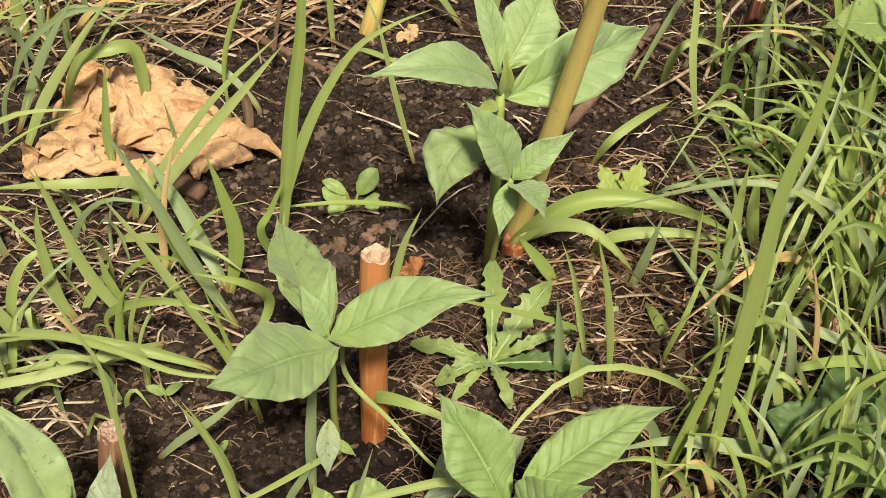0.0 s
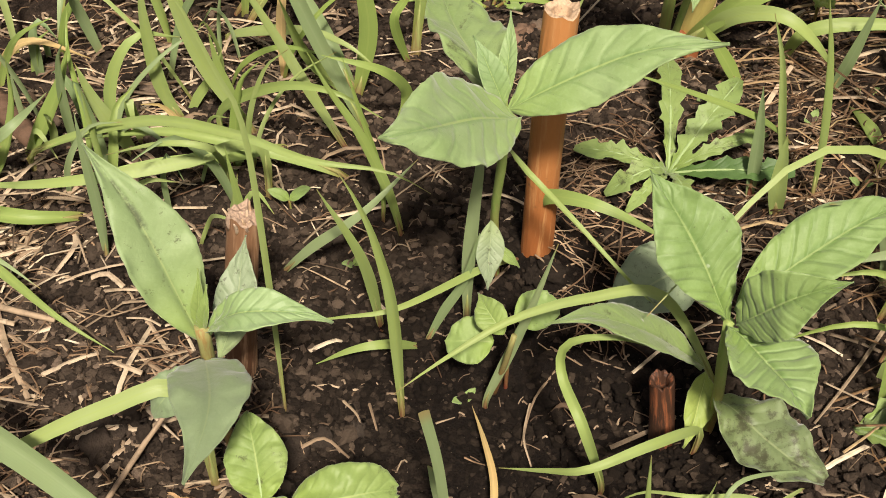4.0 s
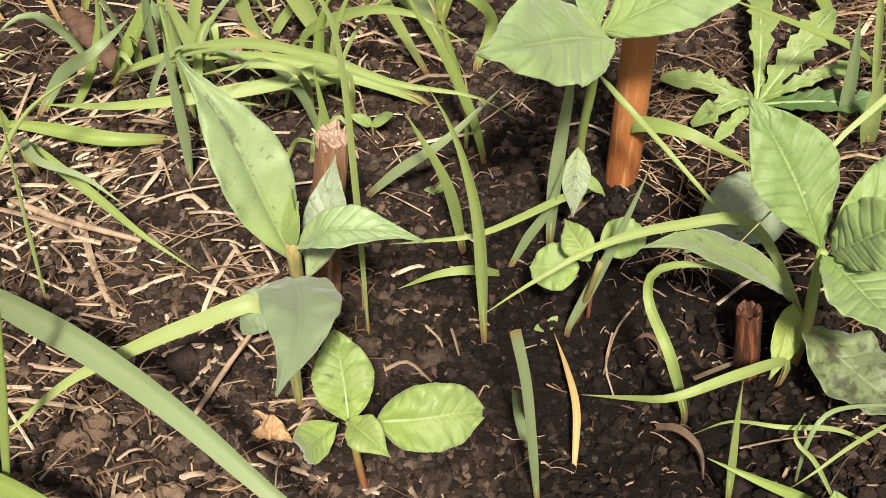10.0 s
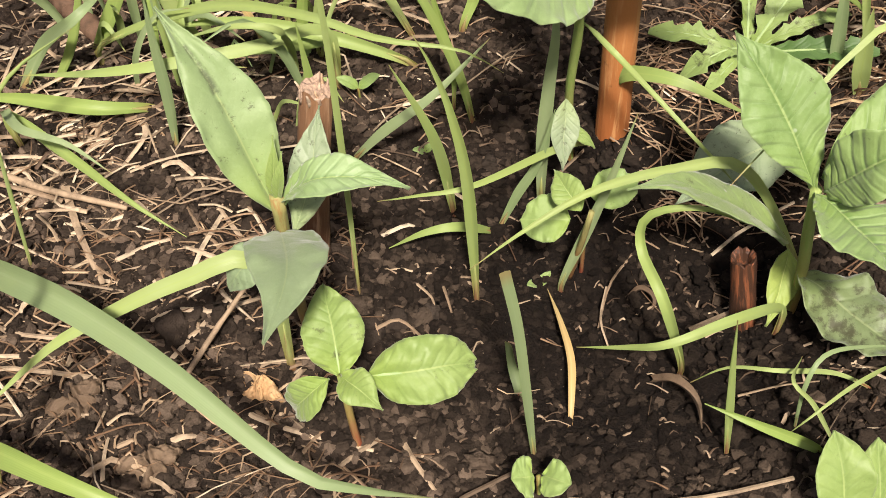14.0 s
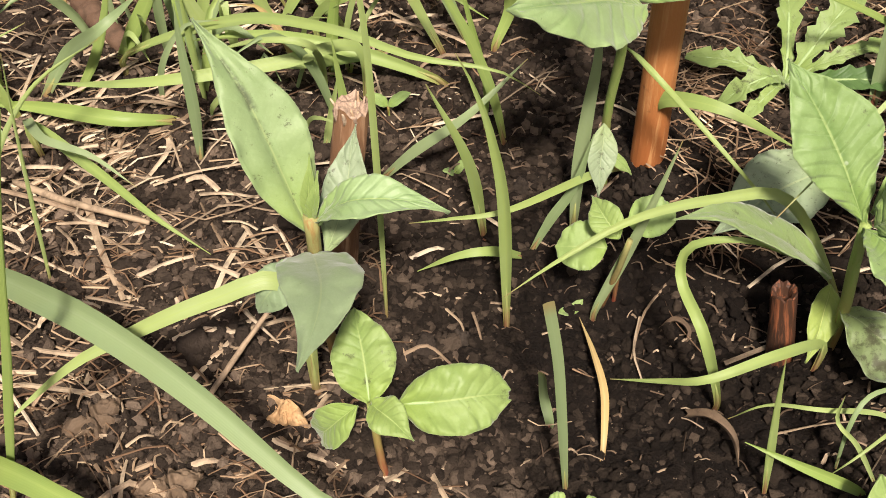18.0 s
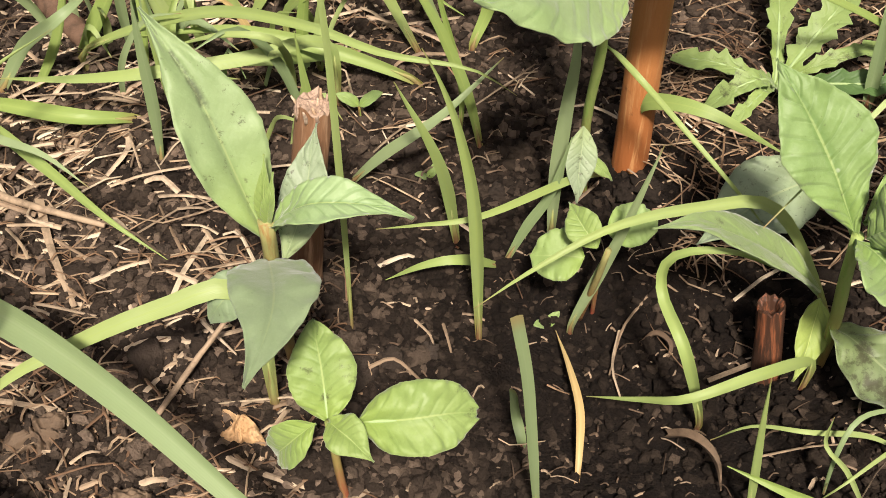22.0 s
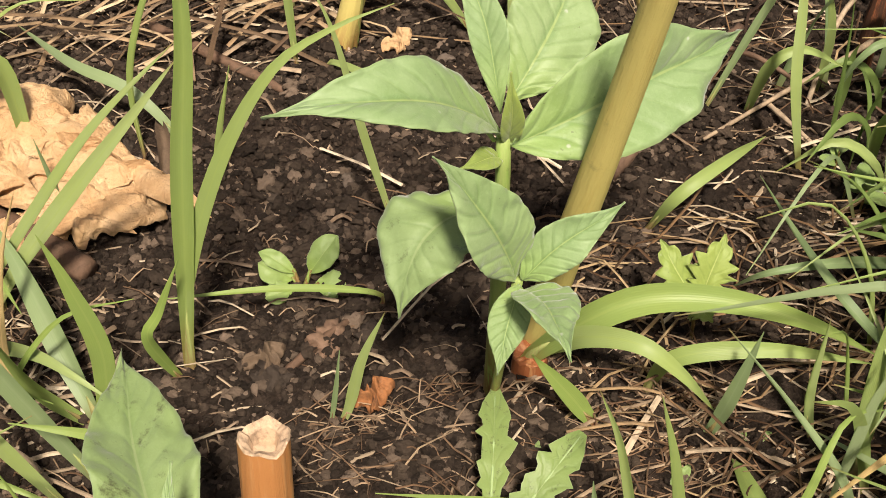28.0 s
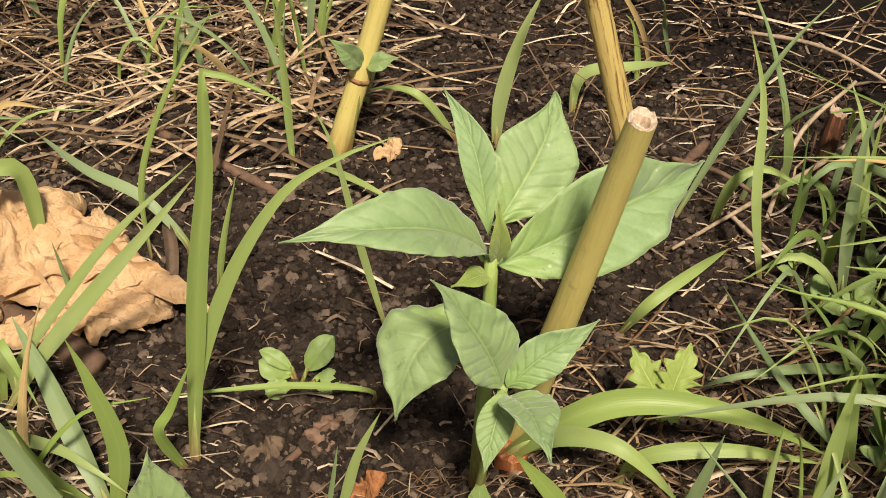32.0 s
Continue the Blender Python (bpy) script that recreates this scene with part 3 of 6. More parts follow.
def leaf(plant, base, tip, width, material=None, name="leaf", label="", rib=True, **more):
    material = material or LEAF
    seed = len(plant.children) + plant.location.x * 100
    more["veins"] = VEIN_COUNT.get(material.name, 9)
    verts, faces, uvs, ribs = leaf_shape(base, tip, width, seed=seed, **more)
    ob = hang(name, mesh_of(name, verts, faces, material, uvs), plant, label=label)
    if rib and width > 0.010:
        rv, rf = tube(ribs[: max(6, int(len(ribs) * 0.8))], [width * 0.032, width * 0.022, width * 0.008], 6, 16)
        hang("midrib", mesh_of("midrib", rv, rf, RIB), ob)
    return ob


def stalk(plant, points, radii, material=None, name="stem"):
    v, f = tube(points, radii, 9, 0, 0.12, len(plant.children))
    return hang(name, mesh_of(name, v, f, material or STALK), plant)


def cut_stem(label, base, top, r0, r1, material, ragged=0.25, hollow=True, tilt=0.0, seed=1, ridges=0.04, nodes=(), pith=None):
    """A dead stem sawn or broken off, with a rim round the pith."""
    base, top = Vector(base), Vector(top)
    ob = thing("cut_stem", base, label, "plant stem", "dead cut stems")
    n, sides = 26, 20
    base = base - (top - base).normalized() * 0.009
    way = top - base
    t = way.normalized()
    s = t.orthogonal().normalized()
    b = t.cross(s)
    verts, faces = [], []
    lift = []
    for j in range(sides):
        a = 2 * math.pi * j / sides
        lift.append(ragged * r1 * (1.6 * noise.noise(Vector((math.cos(a) * 2.1, math.sin(a) * 2.1, seed * 7.3))) + rng.uniform(-0.25, 0.25)) + tilt * r1 * math.cos(a))
    for i in range(n):
        v = i / (n - 1)
        c = base + way * v + s * 0.0010 * math.sin(v * 5 + seed) - t * (0.004 * (1 - v))
        r = r0 + (r1 - r0) * v + (0.0012 * math.exp(-(v / 0.05) ** 2))
        for nv in nodes:
            r += 0.0007 * math.exp(-((v - nv) / 0.012) ** 2)
        for j in range(sides):
            a = 2 * math.pi * j / sides
            rr = r * (1 + ridges * noise.noise(Vector((math.cos(a) * 3, math.sin(a) * 3, v * 3 + seed))) + 0.012 * math.sin(a * 10 + seed))
            verts.append(c + (s * math.cos(a) + b * math.sin(a)) * rr + t * (lift[j] if i == n - 1 else 0))
    for i in range(n - 1):
        for j in range(sides):
            p, q = i * sides + j, i * sides + (j + 1) % sides
            faces.append((p, q, q + sides, p + sides))
    faces.append(tuple(range(sides))[::-1])
    wall = hang("stem_wall", mesh_of("stem_wall", verts, faces, material), ob)
    turn = Vector((0, 0, 1)).rotation_difference(t)
    wall.data.transform(turn.inverted().to_matrix().to_4x4())
    wall.rotation_mode, wall.rotation_quaternion = "QUATERNION", turn
    for nv in nodes:
        c = base + way * nv + s * 0.0010 * math.sin(nv * 5 + seed) - t * (0.004 * (1 - nv))
        r = r0 + (r1 - r0) * nv
        rv, rf = tube([c - t * 0.0012, c, c + t * 0.0012], [r * 1.06, r * 1.16, r * 1.05], 16, 5, 0.1, seed)
        hang("node", mesh_of("node", rv, rf, NODE), ob, label="brown swollen stem node")
    # rim and sunken pith
    verts, faces = [], []
    for ring, (k, d) in enumerate(((1.0, 0.0), (0.93, 0.0006), (0.62, 0.0003 if not hollow else -0.0006), (0.45, -0.0035 if hollow else 0.0002))):
        for j in range(sides):
            a = 2 * math.pi * j / sides
            verts.append(top + s * 0.0010 * math.sin(5 + seed) + (s * math.cos(a) + b * math.sin(a)) * r1 * k * (1 + 0.02 * math.sin(a * 10 + seed)) + t * (lift[j] * (1 if ring < 2 else 0.6) + d + rng.uniform(-1, 1) * 0.0004 * (ring > 0)))
    for i in range(3):
        for j in range(sides):
            p, q = i * sides + j, i * sides + (j + 1) % sides
            faces.append((p, q, q + sides, p + sides))
    faces.append(tuple(3 * sides + j for j in range(sides)))
    hang("pith", mesh_of("pith", verts, faces, pith or PITH, smooth=False), ob, label="pale fibrous cut end")
    return ob


def tuft(*blades, material=None, blunt=False, label="light green grass shoot growing out of the soil"):
    """A grass shoot: each blade its width and the points from foot to tip."""
    foot = blades[0][1]
    foot = (foot[0], foot[1], ground_z(foot[0], foot[1]))
    ob = thing("grass_shoot", foot, label, "grass", "grass shoots")
    for width, *points in blades:
        gz = ground_z(points[0][0], points[0][1]) - 0.003
        if abs(points[0][2] - gz) > 0.0015:
            points = [(points[0][0], points[0][1] + 0.002, gz)] + points if points[0][2] > gz + 0.006 else [(points[0][0], points[0][1], gz)] + points[1:]
        v, f, uv = blade_shape(width * 0.98, points, face=(rng.uniform(-0.3, 0.3), -0.6, rng.uniform(0.6, 0.9)), twist=rng.uniform(-0.8, 0.8), fold=rng.uniform(0.15, 0.6), blunt=blunt, narrow=0.5 if blunt else 0.36)
        kind = material or rng.choice((GRASS, GRASS, GRASS_BLUE))
        hang("blade", mesh_of("blade", v, f, kind, uv), ob)
        if kind is not GRASS_DRY:
            foot = curve(points, 12)[: 4 if len(points) < 4 else 3]
            v, f = tube(foot, [width * 0.26, width * 0.22, width * 0.03], 7, 6, 0.1, len(ob.children))
            hang("sheath", mesh_of("sheath", v, f, SHEATH), ob, label="reddish brown sheath at the foot of the blade")
    return ob


def wild_tuft(x, y, count, tall, r, lean=(0.0, 0.0), material=None, label="loose clump of green grass blades at the edge of the bed"):
    """A loose grass clump: broad arching blades, sown at random."""
    ob = thing("grass_tuft", (x, y, ground_z(x, y)), label, "grass", "grass tufts")
    for k in range(count):
        a, l = r.uniform(0, 6.28), tall * r.uniform(0.6, 1.15)
        out = r.uniform(0.15, 0.75)
        dx, dy = math.cos(a) * out + lean[0], math.sin(a) * out * 0.7 + lean[1]
        fx, fy = x + r.uniform(-0.016, 0.016), y + r.uniform(-0.016, 0.016)
        g = ground_z(fx, fy) - 0.003
        flop = r.uniform(0.0, 0.8) ** 2
        side = r.uniform(-0.12, 0.12)
        pts = [(fx, fy, g), (fx + dx * l * 0.2 - dy * side * l, fy + dy * l * 0.2 + dx * side * l, g + l * 0.36), (fx + dx * l * 0.55, fy + dy * l * 0.55, g + l * (0.68 - 0.3 * flop)), (fx + dx * l, fy + dy * l, max(g + 0.006, g + l * (0.88 - flop)))]
        v, f, uv = blade_shape(r.uniform(0.0016, 0.0046), pts, face=(r.uniform(-0.6, 0.6), -0.6, 0.75), twist=r.uniform(-1.6, 1.6), rings=14, fold=r.uniform(0.05, 0.45))
        hang("blade", mesh_of("blade", v, f, material or r.choice((GRASS, GRASS, GRASS_BLUE) if r.random() < 0.93 else (GRASS_DRY,)), uv), ob)

# ---- dead cut stems ----
cut_stem("orange-brown dead plant stem, cut off level, beside a leafy shoot", (0.001, 0.002, -0.004), (0.007, 0.004, 0.102), 0.0056, 0.0052, STAKE, seed=1)
broken = cut_stem("weathered brown dead stem with a frayed broken top", (-0.098, -0.034, -0.006), (-0.087, -0.035, 0.069), 0.0046, 0.0047, STAKE_BROWN, ragged=0.55, hollow=False, seed=2, ridges=0.15, pith=PITH_BROWN)
r = random.Random(44)
for k in range(22):
    # torn fibres stand round the broken top
    a, d = r.uniform(0, 6.28), 0.0040 * r.random() ** 0.6
    foot = Vector((-0.0875 + math.cos(a) * d, -0.035 + math.sin(a) * d, 0.066))
    end = foot + Vector((math.cos(a) * r.uniform(-0.001, 0.0022), math.sin(a) * r.uniform(-0.001, 0.0022), r.uniform(0.003, 0.0065)))
    v, f = tube([foot, (foot + end) / 2 + Vector((r.uniform(-1, 1), r.uniform(-1, 1), 0)) * 0.0006, end], [0.0007, 0.0006, 0.00025], 5, 5, 0.3, k)
    hang("fibre", mesh_of("fibre", v, f, PITH if k % 2 else PITH_BROWN), broken, label="torn pale fibre")
cut_stem("short dark rotting stem stub with red-brown streaks", (0.033, -0.066, -0.018), (0.029, -0.064, 0.014), 0.0042, 0.0038, STUB, pith=STUB, ragged=0.3, seed=3, ridges=0.12)
cut_stem("tall pale yellow dead stem leaning over, cut off at the top", (0.078, 0.116, -0.006), (0.096, 0.063, 0.164), 0.0058, 0.0036, STAKE_PALE, ragged=0.12, seed=4, nodes=())
cut_stem("pale yellow dead stem with a brown node", (0.024, 0.300, -0.006), (0.062, 0.300, 0.120), 0.0052, 0.0044, STAKE_PALE, seed=5, nodes=(0.42,))
cut_stem("yellow-brown streaked dead stem standing on the far soil", (0.154, 0.235, -0.004), (0.118, 0.235, 0.140), 0.0052, 0.0046, STAKE_STREAK, seed=6, nodes=(0.3,))

# ---- leafy shoots ----
def shoot(at, label):
    return thing("leafy_shoot", (at[0], at[1], ground_z(at[0], at[1])), label, "plant", "leafy shoots")


p = shoot((-0.014, -0.004), "young plant with broad soft green leaves beside an orange stem")
stalk(p, [(-0.012, -0.002, -0.008), (-0.013, -0.004, 0.03), (-0.012, -0.014, 0.065), (-0.013, -0.020, 0.092)], [0.0014, 0.0014, 0.0015, 0.0014])
leaf(p, (-0.0090, -0.0255, 0.0885), (-0.0480, -0.0670, 0.1225), 0.0265, face=(0.35, -0.4, 0.85), bow=0.02, peak=0.5, fold=0.06, drawn=0.18, droop=0.06, wave=0.09)
leaf(p, (-0.0120, -0.0222, 0.0885), (0.0425, -0.0353, 0.1165), 0.0205, face=(-0.2, -0.5, 0.85), bow=0.05, side_bend=-0.05, peak=0.42, fold=0.14, wave=0.09)
leaf(p, (-0.0129, -0.0202, 0.0880), (-0.0283, 0.0439, 0.0880), 0.0220, LEAF_DARK, face=(0.30, -0.15, 0.93), bow=0.02, peak=0.45, fold=0.32, wave=0.2, drawn=0.25)
leaf(p, (-0.0128, -0.0217, 0.0901), (-0.0205, -0.0120, 0.1070), 0.008, face=(0.28, -0.85, 0.4), fold=0.5, quilt=0.00008)
leaf(p, (-0.012, -0.021, 0.092), (-0.009, -0.006, 0.110), 0.005, face=(-0.2, -0.8, 0.5), fold=0.5, quilt=0.00006)
leaf(p, (-0.0150, -0.0112, 0.0350), (-0.0182, -0.0240, 0.0170), 0.0090, LEAF_SPECK, face=(0.1, -0.85, 0.5), fold=0.2, quilt=0.00008, bow=0.07)
leaf(p, (-0.0140, -0.0130, 0.0250), (-0.0065, -0.0160, 0.0170), 0.0040, LEAF_PALE, quilt=0.00008)

p = shoot((0.066, 0.100), "leafy green shoot with pointed leaves beside a tall pale stem")
stalk(p, [(0.062, 0.096, -0.010), (0.064, 0.092, 0.03), (0.066, 0.094, 0.07), (0.067, 0.096, 0.100)], [0.0022, 0.0023, 0.0023, 0.0020])
leaf(p, (0.0656, 0.0952, 0.1000), (0.0097, 0.0690, 0.1300), 0.0200, face=(0.22, -0.32, 0.9), bow=0.19, peak=0.5, fold=0.28)
leaf(p, (0.0685, 0.0935, 0.0985), (0.1375, 0.1310, 0.1040), 0.0290, face=(0.2, -0.82, 0.5), bow=0.11, peak=0.42, fold=0.38)
leaf(p, (0.0690, 0.1035, 0.1045), (0.0906, 0.1327, 0.1300), 0.0254, face=(0.22, -0.75, 0.6), bow=0.05, side_bend=0.05, peak=0.5, fold=0.12)
leaf(p, (0.0667, 0.1000, 0.1040), (0.0572, 0.1237, 0.1398), 0.0100, face=(0.0, -0.85, 0.5), bow=0.06, side_bend=0.05, peak=0.5, fold=0.4)
leaf(p, (0.068, 0.096, 0.097), (0.0685, 0.092, 0.122), 0.006, LEAF_YELLOW, face=(0, -1, 0.3), fold=0.5, quilt=0.00006)
leaf(p, (0.066, 0.095, 0.094), (0.054, 0.084, 0.100), 0.0065, LEAF_YELLOW, face=(0, -0.6, 0.8), fold=0.2, quilt=0.00006, label="small yellow-green leaf in the axil")
stalk(p, [(0.061, 0.090, -0.010), (0.064, 0.072, 0.05), (0.066, 0.064, 0.080)], [0.0014, 0.0014, 0.0014])
leaf(p, (0.0654, 0.0639, 0.0795), (0.0455, 0.0595, 0.1231), 0.0185, face=(0.45, -0.8, 0.4), bow=0.07, side_bend=0.04, peak=0.45, fold=0.25)
leaf(p, (0.0668, 0.0633, 0.0800), (0.0915, 0.0652, 0.1008), 0.0120, face=(-0.2, -0.78, 0.55), bow=0.07, side_bend=-0.035, peak=0.42, fold=0.2)
leaf(p, (0.0662, 0.0607, 0.0793), (0.0715, 0.0268, 0.0899), 0.0152, face=(0.12, -0.05, 0.98), bow=0.10, side_bend=-0.04, peak=0.42, fold=0.3)
leaf(p, (0.066, 0.062, 0.080), (0.058, 0.046, 0.066), 0.010, face=(-0.2, -0.8, 0.5), bow=0.10, fold=0.2)
leaf(p, (0.0620, 0.0860, 0.0850), (0.0362, 0.0647, 0.0698), 0.0275, LEAF_DARK, face=(-0.42, -0.35, 0.8), bow=0.29, side_bend=0.07, peak=0.48, fold=0.08)

p = shoot((0.042, -0.060), "broad-leaved green plant with ribbed leaves and one decaying lower leaf")
stalk(p, [(0.044, -0.068, -0.016), (0.045, -0.070, 0.01), (0.043, -0.072, 0.035), (0.0415, -0.0745, 0.053)], [0.0019, 0.0018, 0.0017, 0.0016])
leaf(p, (0.0414, -0.0738, 0.0522), (0.0224, -0.0504, 0.0890), 0.0240, LEAF_RIBBED, face=(0.15, -0.76, 0.61), bow=0.07, peak=0.56, fold=0.22, quilt=0.00022)
leaf(p, (0.0440, -0.0705, 0.0528), (0.1035, -0.0483, 0.0653), 0.0200, LEAF_RIBBED, face=(-0.12, -0.35, 0.9), bow=0.09, side_bend=-0.04, peak=0.45, fold=0.22, quilt=0.00022)
leaf(p, (0.0428, -0.0760, 0.0535), (0.0640, -0.0890, 0.0830), 0.0180, LEAF_RIBBED, face=(-0.45, -0.5, 0.65), bow=0.14, peak=0.5, fold=0.3, quilt=0.00020)
leaf(p, (0.0405, -0.0760, 0.0530), (0.0535, -0.1075, 0.0530), 0.0250, LEAF_RIBBED, face=(0.17, -0.10, 0.97), bow=0.09, peak=0.52, fold=0.08, drawn=0.25, quilt=0.00014)
leaf(p, (0.0410, -0.0655, 0.0215), (-0.0098, -0.0830, 0.0690), 0.0140, LEAF_DARK, face=(0.3, -0.1, 0.93), bow=0.05, side_bend=0.07, peak=0.40, fold=0.15)
leaf(p, (0.0440, -0.0694, 0.0120), (0.0700, -0.1010, 0.0080), 0.0225, LEAF_OLD, face=(0.05, -0.15, 1.0), bow=0.07, side_bend=0.03, peak=0.5, fold=0.05, blunt=0.3, wave=0.2, label="brown-spotted decaying leaf", cut=0.95)
leaf(p, (0.060, -0.012, 0.012), (0.016, -0.032, 0.006), 0.026, LEAF_SPECK, face=(0, -0.3, 0.95), bow=0.10, peak=0.5, fold=0.05, label="dull green old leaf lying low")
leaf(p, (0.044, -0.060, 0.012), (0.034, -0.078, 0.000), 0.010, LEAF_YELLOW, face=(0.1, -0.8, 0.5), label="small yellowed leaf")

p = shoot((-0.094, -0.076), "upright shoot with long pointed dusty green leaves")
stalk(p, [(-0.0975, -0.068, -0.012), (-0.0985, -0.069, 0.02), (-0.098, -0.0705, 0.05), (-0.0970, -0.0722, 0.068)], [0.0015, 0.0015, 0.0018, 0.0020], STALK_BROWN)
leaf(p, (-0.0978, -0.0715, 0.0600), (-0.1190, -0.0470, 0.1110), 0.0190, LEAF_STREAK, face=(0.45, -0.65, 0.55), bow=0.07, peak=0.48, fold=0.28, quilt=0.00010)
leaf(p, (-0.0962, -0.0728, 0.0655), (-0.0631, -0.0810, 0.0743), 0.0118, LEAF, face=(-0.08, -0.25, 0.95), bow=0.27, side_bend=-0.03, peak=0.5, fold=0.25, quilt=0.00008)
leaf(p, (-0.0958, -0.0695, 0.0500), (-0.0850, -0.0485, 0.0755), 0.0125, LEAF_SPECK, face=(-0.22, -0.75, 0.6), bow=0.0, side_bend=0.04, peak=0.5, fold=0.12, label="leaf caked with soil specks")
leaf(p, (-0.0985, -0.0725, 0.0545), (-0.0972, -0.1235, 0.0745), 0.0205, LEAF_GREY, face=(0.15, -0.05, 0.98), bow=0.10, side_bend=-0.05, peak=0.36, fold=0.10, shape_pow=0.85, quilt=0.00010)
leaf(p, (-0.100, -0.073, 0.051), (-0.113, -0.082, 0.044), 0.012, LEAF_GREY, face=(-0.2, -0.5, 0.85), bow=0.35, peak=0.55, fold=0.05, blunt=0.4)
leaf(p, (-0.0972, -0.0722, 0.066), (-0.0955, -0.067, 0.084), 0.004, LEAF_PALE, fold=0.5, quilt=0.00006)
leaf(p, (-0.0968, -0.0724, 0.066), (-0.0935, -0.070, 0.081), 0.0032, LEAF_PALE, fold=0.5, quilt=0.00006)

p = shoot((-0.082, -0.106), "small pale green seedling with blunt leaves on a red stalk")
stalk(p, [(-0.0835, -0.1075, -0.014), (-0.0855, -0.105, 0.008), (-0.0862, -0.1025, 0.030)], [0.0012, 0.0011, 0.0011], STALK_RED)
leaf(p, (-0.0864, -0.1021, 0.0288), (-0.0887, -0.0800, 0.0405), 0.0165, LEAF_PALE, face=(0.0, -0.55, 0.83), bow=0.10, peak=0.46, fold=0.12, blunt=0.35, wave=0.16)
leaf(p, (-0.0800, -0.1019, 0.0280), (-0.0505, -0.0982, 0.0237), 0.0180, LEAF_PALE, face=(0.1, -0.58, 0.8), bow=0.15, peak=0.5, fold=0.10, blunt=0.65, wave=0.16, cut=0.97, label="pale leaf with a cut-off tip")
stalk(p, [(-0.0862, -0.1025, 0.0285), (-0.0830, -0.1020, 0.0285), (-0.0795, -0.1019, 0.0282)], [0.0009, 0.0008, 0.0007])
leaf(p, (-0.0862, -0.1026, 0.0302), (-0.0755, -0.1135, 0.0290), 0.0100, LEAF_PALE, face=(-0.1, -0.4, 0.9), bow=0.12, fold=0.3)
leaf(p, (-0.0900, -0.1005, 0.0265), (-0.1012, -0.0980, 0.0085), 0.0110, LEAF_PALE, face=(-0.45, -0.6, 0.6), bow=0.2, blunt=0.4)

# ---- small weeds ----
def weed(at, label, name="weed_seedling", category="weed"):
    return thing(name, (at[0], at[1], ground_z(at[0], at[1])), label, category, "weed seedlings")


def round_leaf(plant, base, tip, width, material=None, **more):
    leaf(plant, base, tip, width, material or SMOOTH, blunt=0.55, quilt=0.00006, fold=more.pop("fold", 0.08), rib=False, **more)


p = weed((-0.018, -0.042), "sprout with round seed leaves on reddish stalks")
stalk(p, [(-0.0184, -0.0418, -0.015), (-0.0160, -0.050, 0.010), (-0.0135, -0.054, 0.030)], [0.0011, 0.001, 0.0009], STALK_BROWN)
stalk(p, [(-0.014, -0.040, -0.018), (-0.014, -0.046, 0.012)], [0.0007, 0.0007], STALK_RED)
round_leaf(p, (-0.0190, -0.0500, 0.0230), (-0.0335, -0.0465, 0.0215), 0.0145, SMOOTH, face=(0, -0.5, 0.85))
round_leaf(p, (-0.0115, -0.0400, 0.0215), (0.0035, -0.0350, 0.0200), 0.0125, SMOOTH, face=(0, -0.5, 0.85))
leaf(p, (-0.0165, -0.0540, 0.0310), (-0.0228, -0.0404, 0.0349), 0.0095, LEAF_PALE, face=(0, -0.8, 0.5), rib=False)

p = weed((-0.081, 0.034), "tiny seedling with two seed leaves")
stalk(p, [(-0.081, 0.034, -0.003), (-0.081, 0.034, 0.008)], [0.0005, 0.0005], STALK)
round_leaf(p, (-0.081, 0.034, 0.008), (-0.088, 0.035, 0.013), 0.0042, face=(0, -0.4, 0.9))
round_leaf(p, (-0.081, 0.034, 0.008), (-0.073, 0.034, 0.013), 0.0042, face=(0, -0.4, 0.9))

p = weed((0.006, 0.160), "little weed rosette of spoon-shaped leaves")
b = Vector((0.0055, 0.157, ground_z(0.0055, 0.157)))
for start, end, w in (((-0.0025, 0.003, 0.004), (-0.0155, 0.008, 0.010), 0.0115), ((-0.002, 0.004, 0.006), (-0.0150, 0.011, 0.013), 0.0065), ((0.003, 0.003, 0.006), (0.0155, 0.010, 0.018), 0.0105),
                      ((-0.003, -0.001, 0.003), (-0.0140, -0.004, 0.003), 0.0085), ((0.005, -0.001, 0.004), (0.0170, -0.003, 0.004), 0.0105), ((0.001, -0.002, 0.002), (0.003, -0.009, 0.001), 0.0035)):
    stalk(p, [b, b + Vector(start) * 0.6, b + Vector(start) * 1.2], [0.0009, 0.0008, 0.0007])
    leaf(p, b + Vector(start), b + Vector(end) * 0.92, w, SMOOTH, bow=0.10, peak=0.56, blunt=0.45, drawn=0.0, fold=0.14, quilt=0.00003, rib=False, face=(0, -0.4, 0.9))

for x, y in ((-0.060, 0.008), (-0.028, -0.046), (0.076, 0.070), (0.070, 0.040), (0.066, 0.045), (0.110, 0.050), (0.118, 0.016), (0.134, 0.060), (-0.100, 0.060), (0.090, -0.010)):
    p = weed((x, y), "tiny green seedling of a weed in the soil")
    g = ground_z(x, y)
    turn = rng.uniform(0, 3.1)
    for k in (0, math.pi):
        round_leaf(p, (x, y, g + 0.001), (x + 0.0045 * math.cos(turn + k), y + 0.0045 * math.sin(turn + k), g + 0.005), 0.0032, face=(0, -0.2, 1))


p = weed((-0.038, -0.126), "seedling with two round pale green seed leaves in the damp soil")
stalk(p, [(-0.0377, -0.1264, -0.016), (-0.0377, -0.1264, 0.011)], [0.0007, 0.0006])
round_leaf(p, (-0.0387, -0.1264, 0.011), (-0.0449, -0.1282, 0.014), 0.011, face=(0, -0.4, 0.9))
round_leaf(p, (-0.0367, -0.1264, 0.011), (-0.03, -0.1315, 0.014), 0.010, face=(0, -0.4, 0.9))

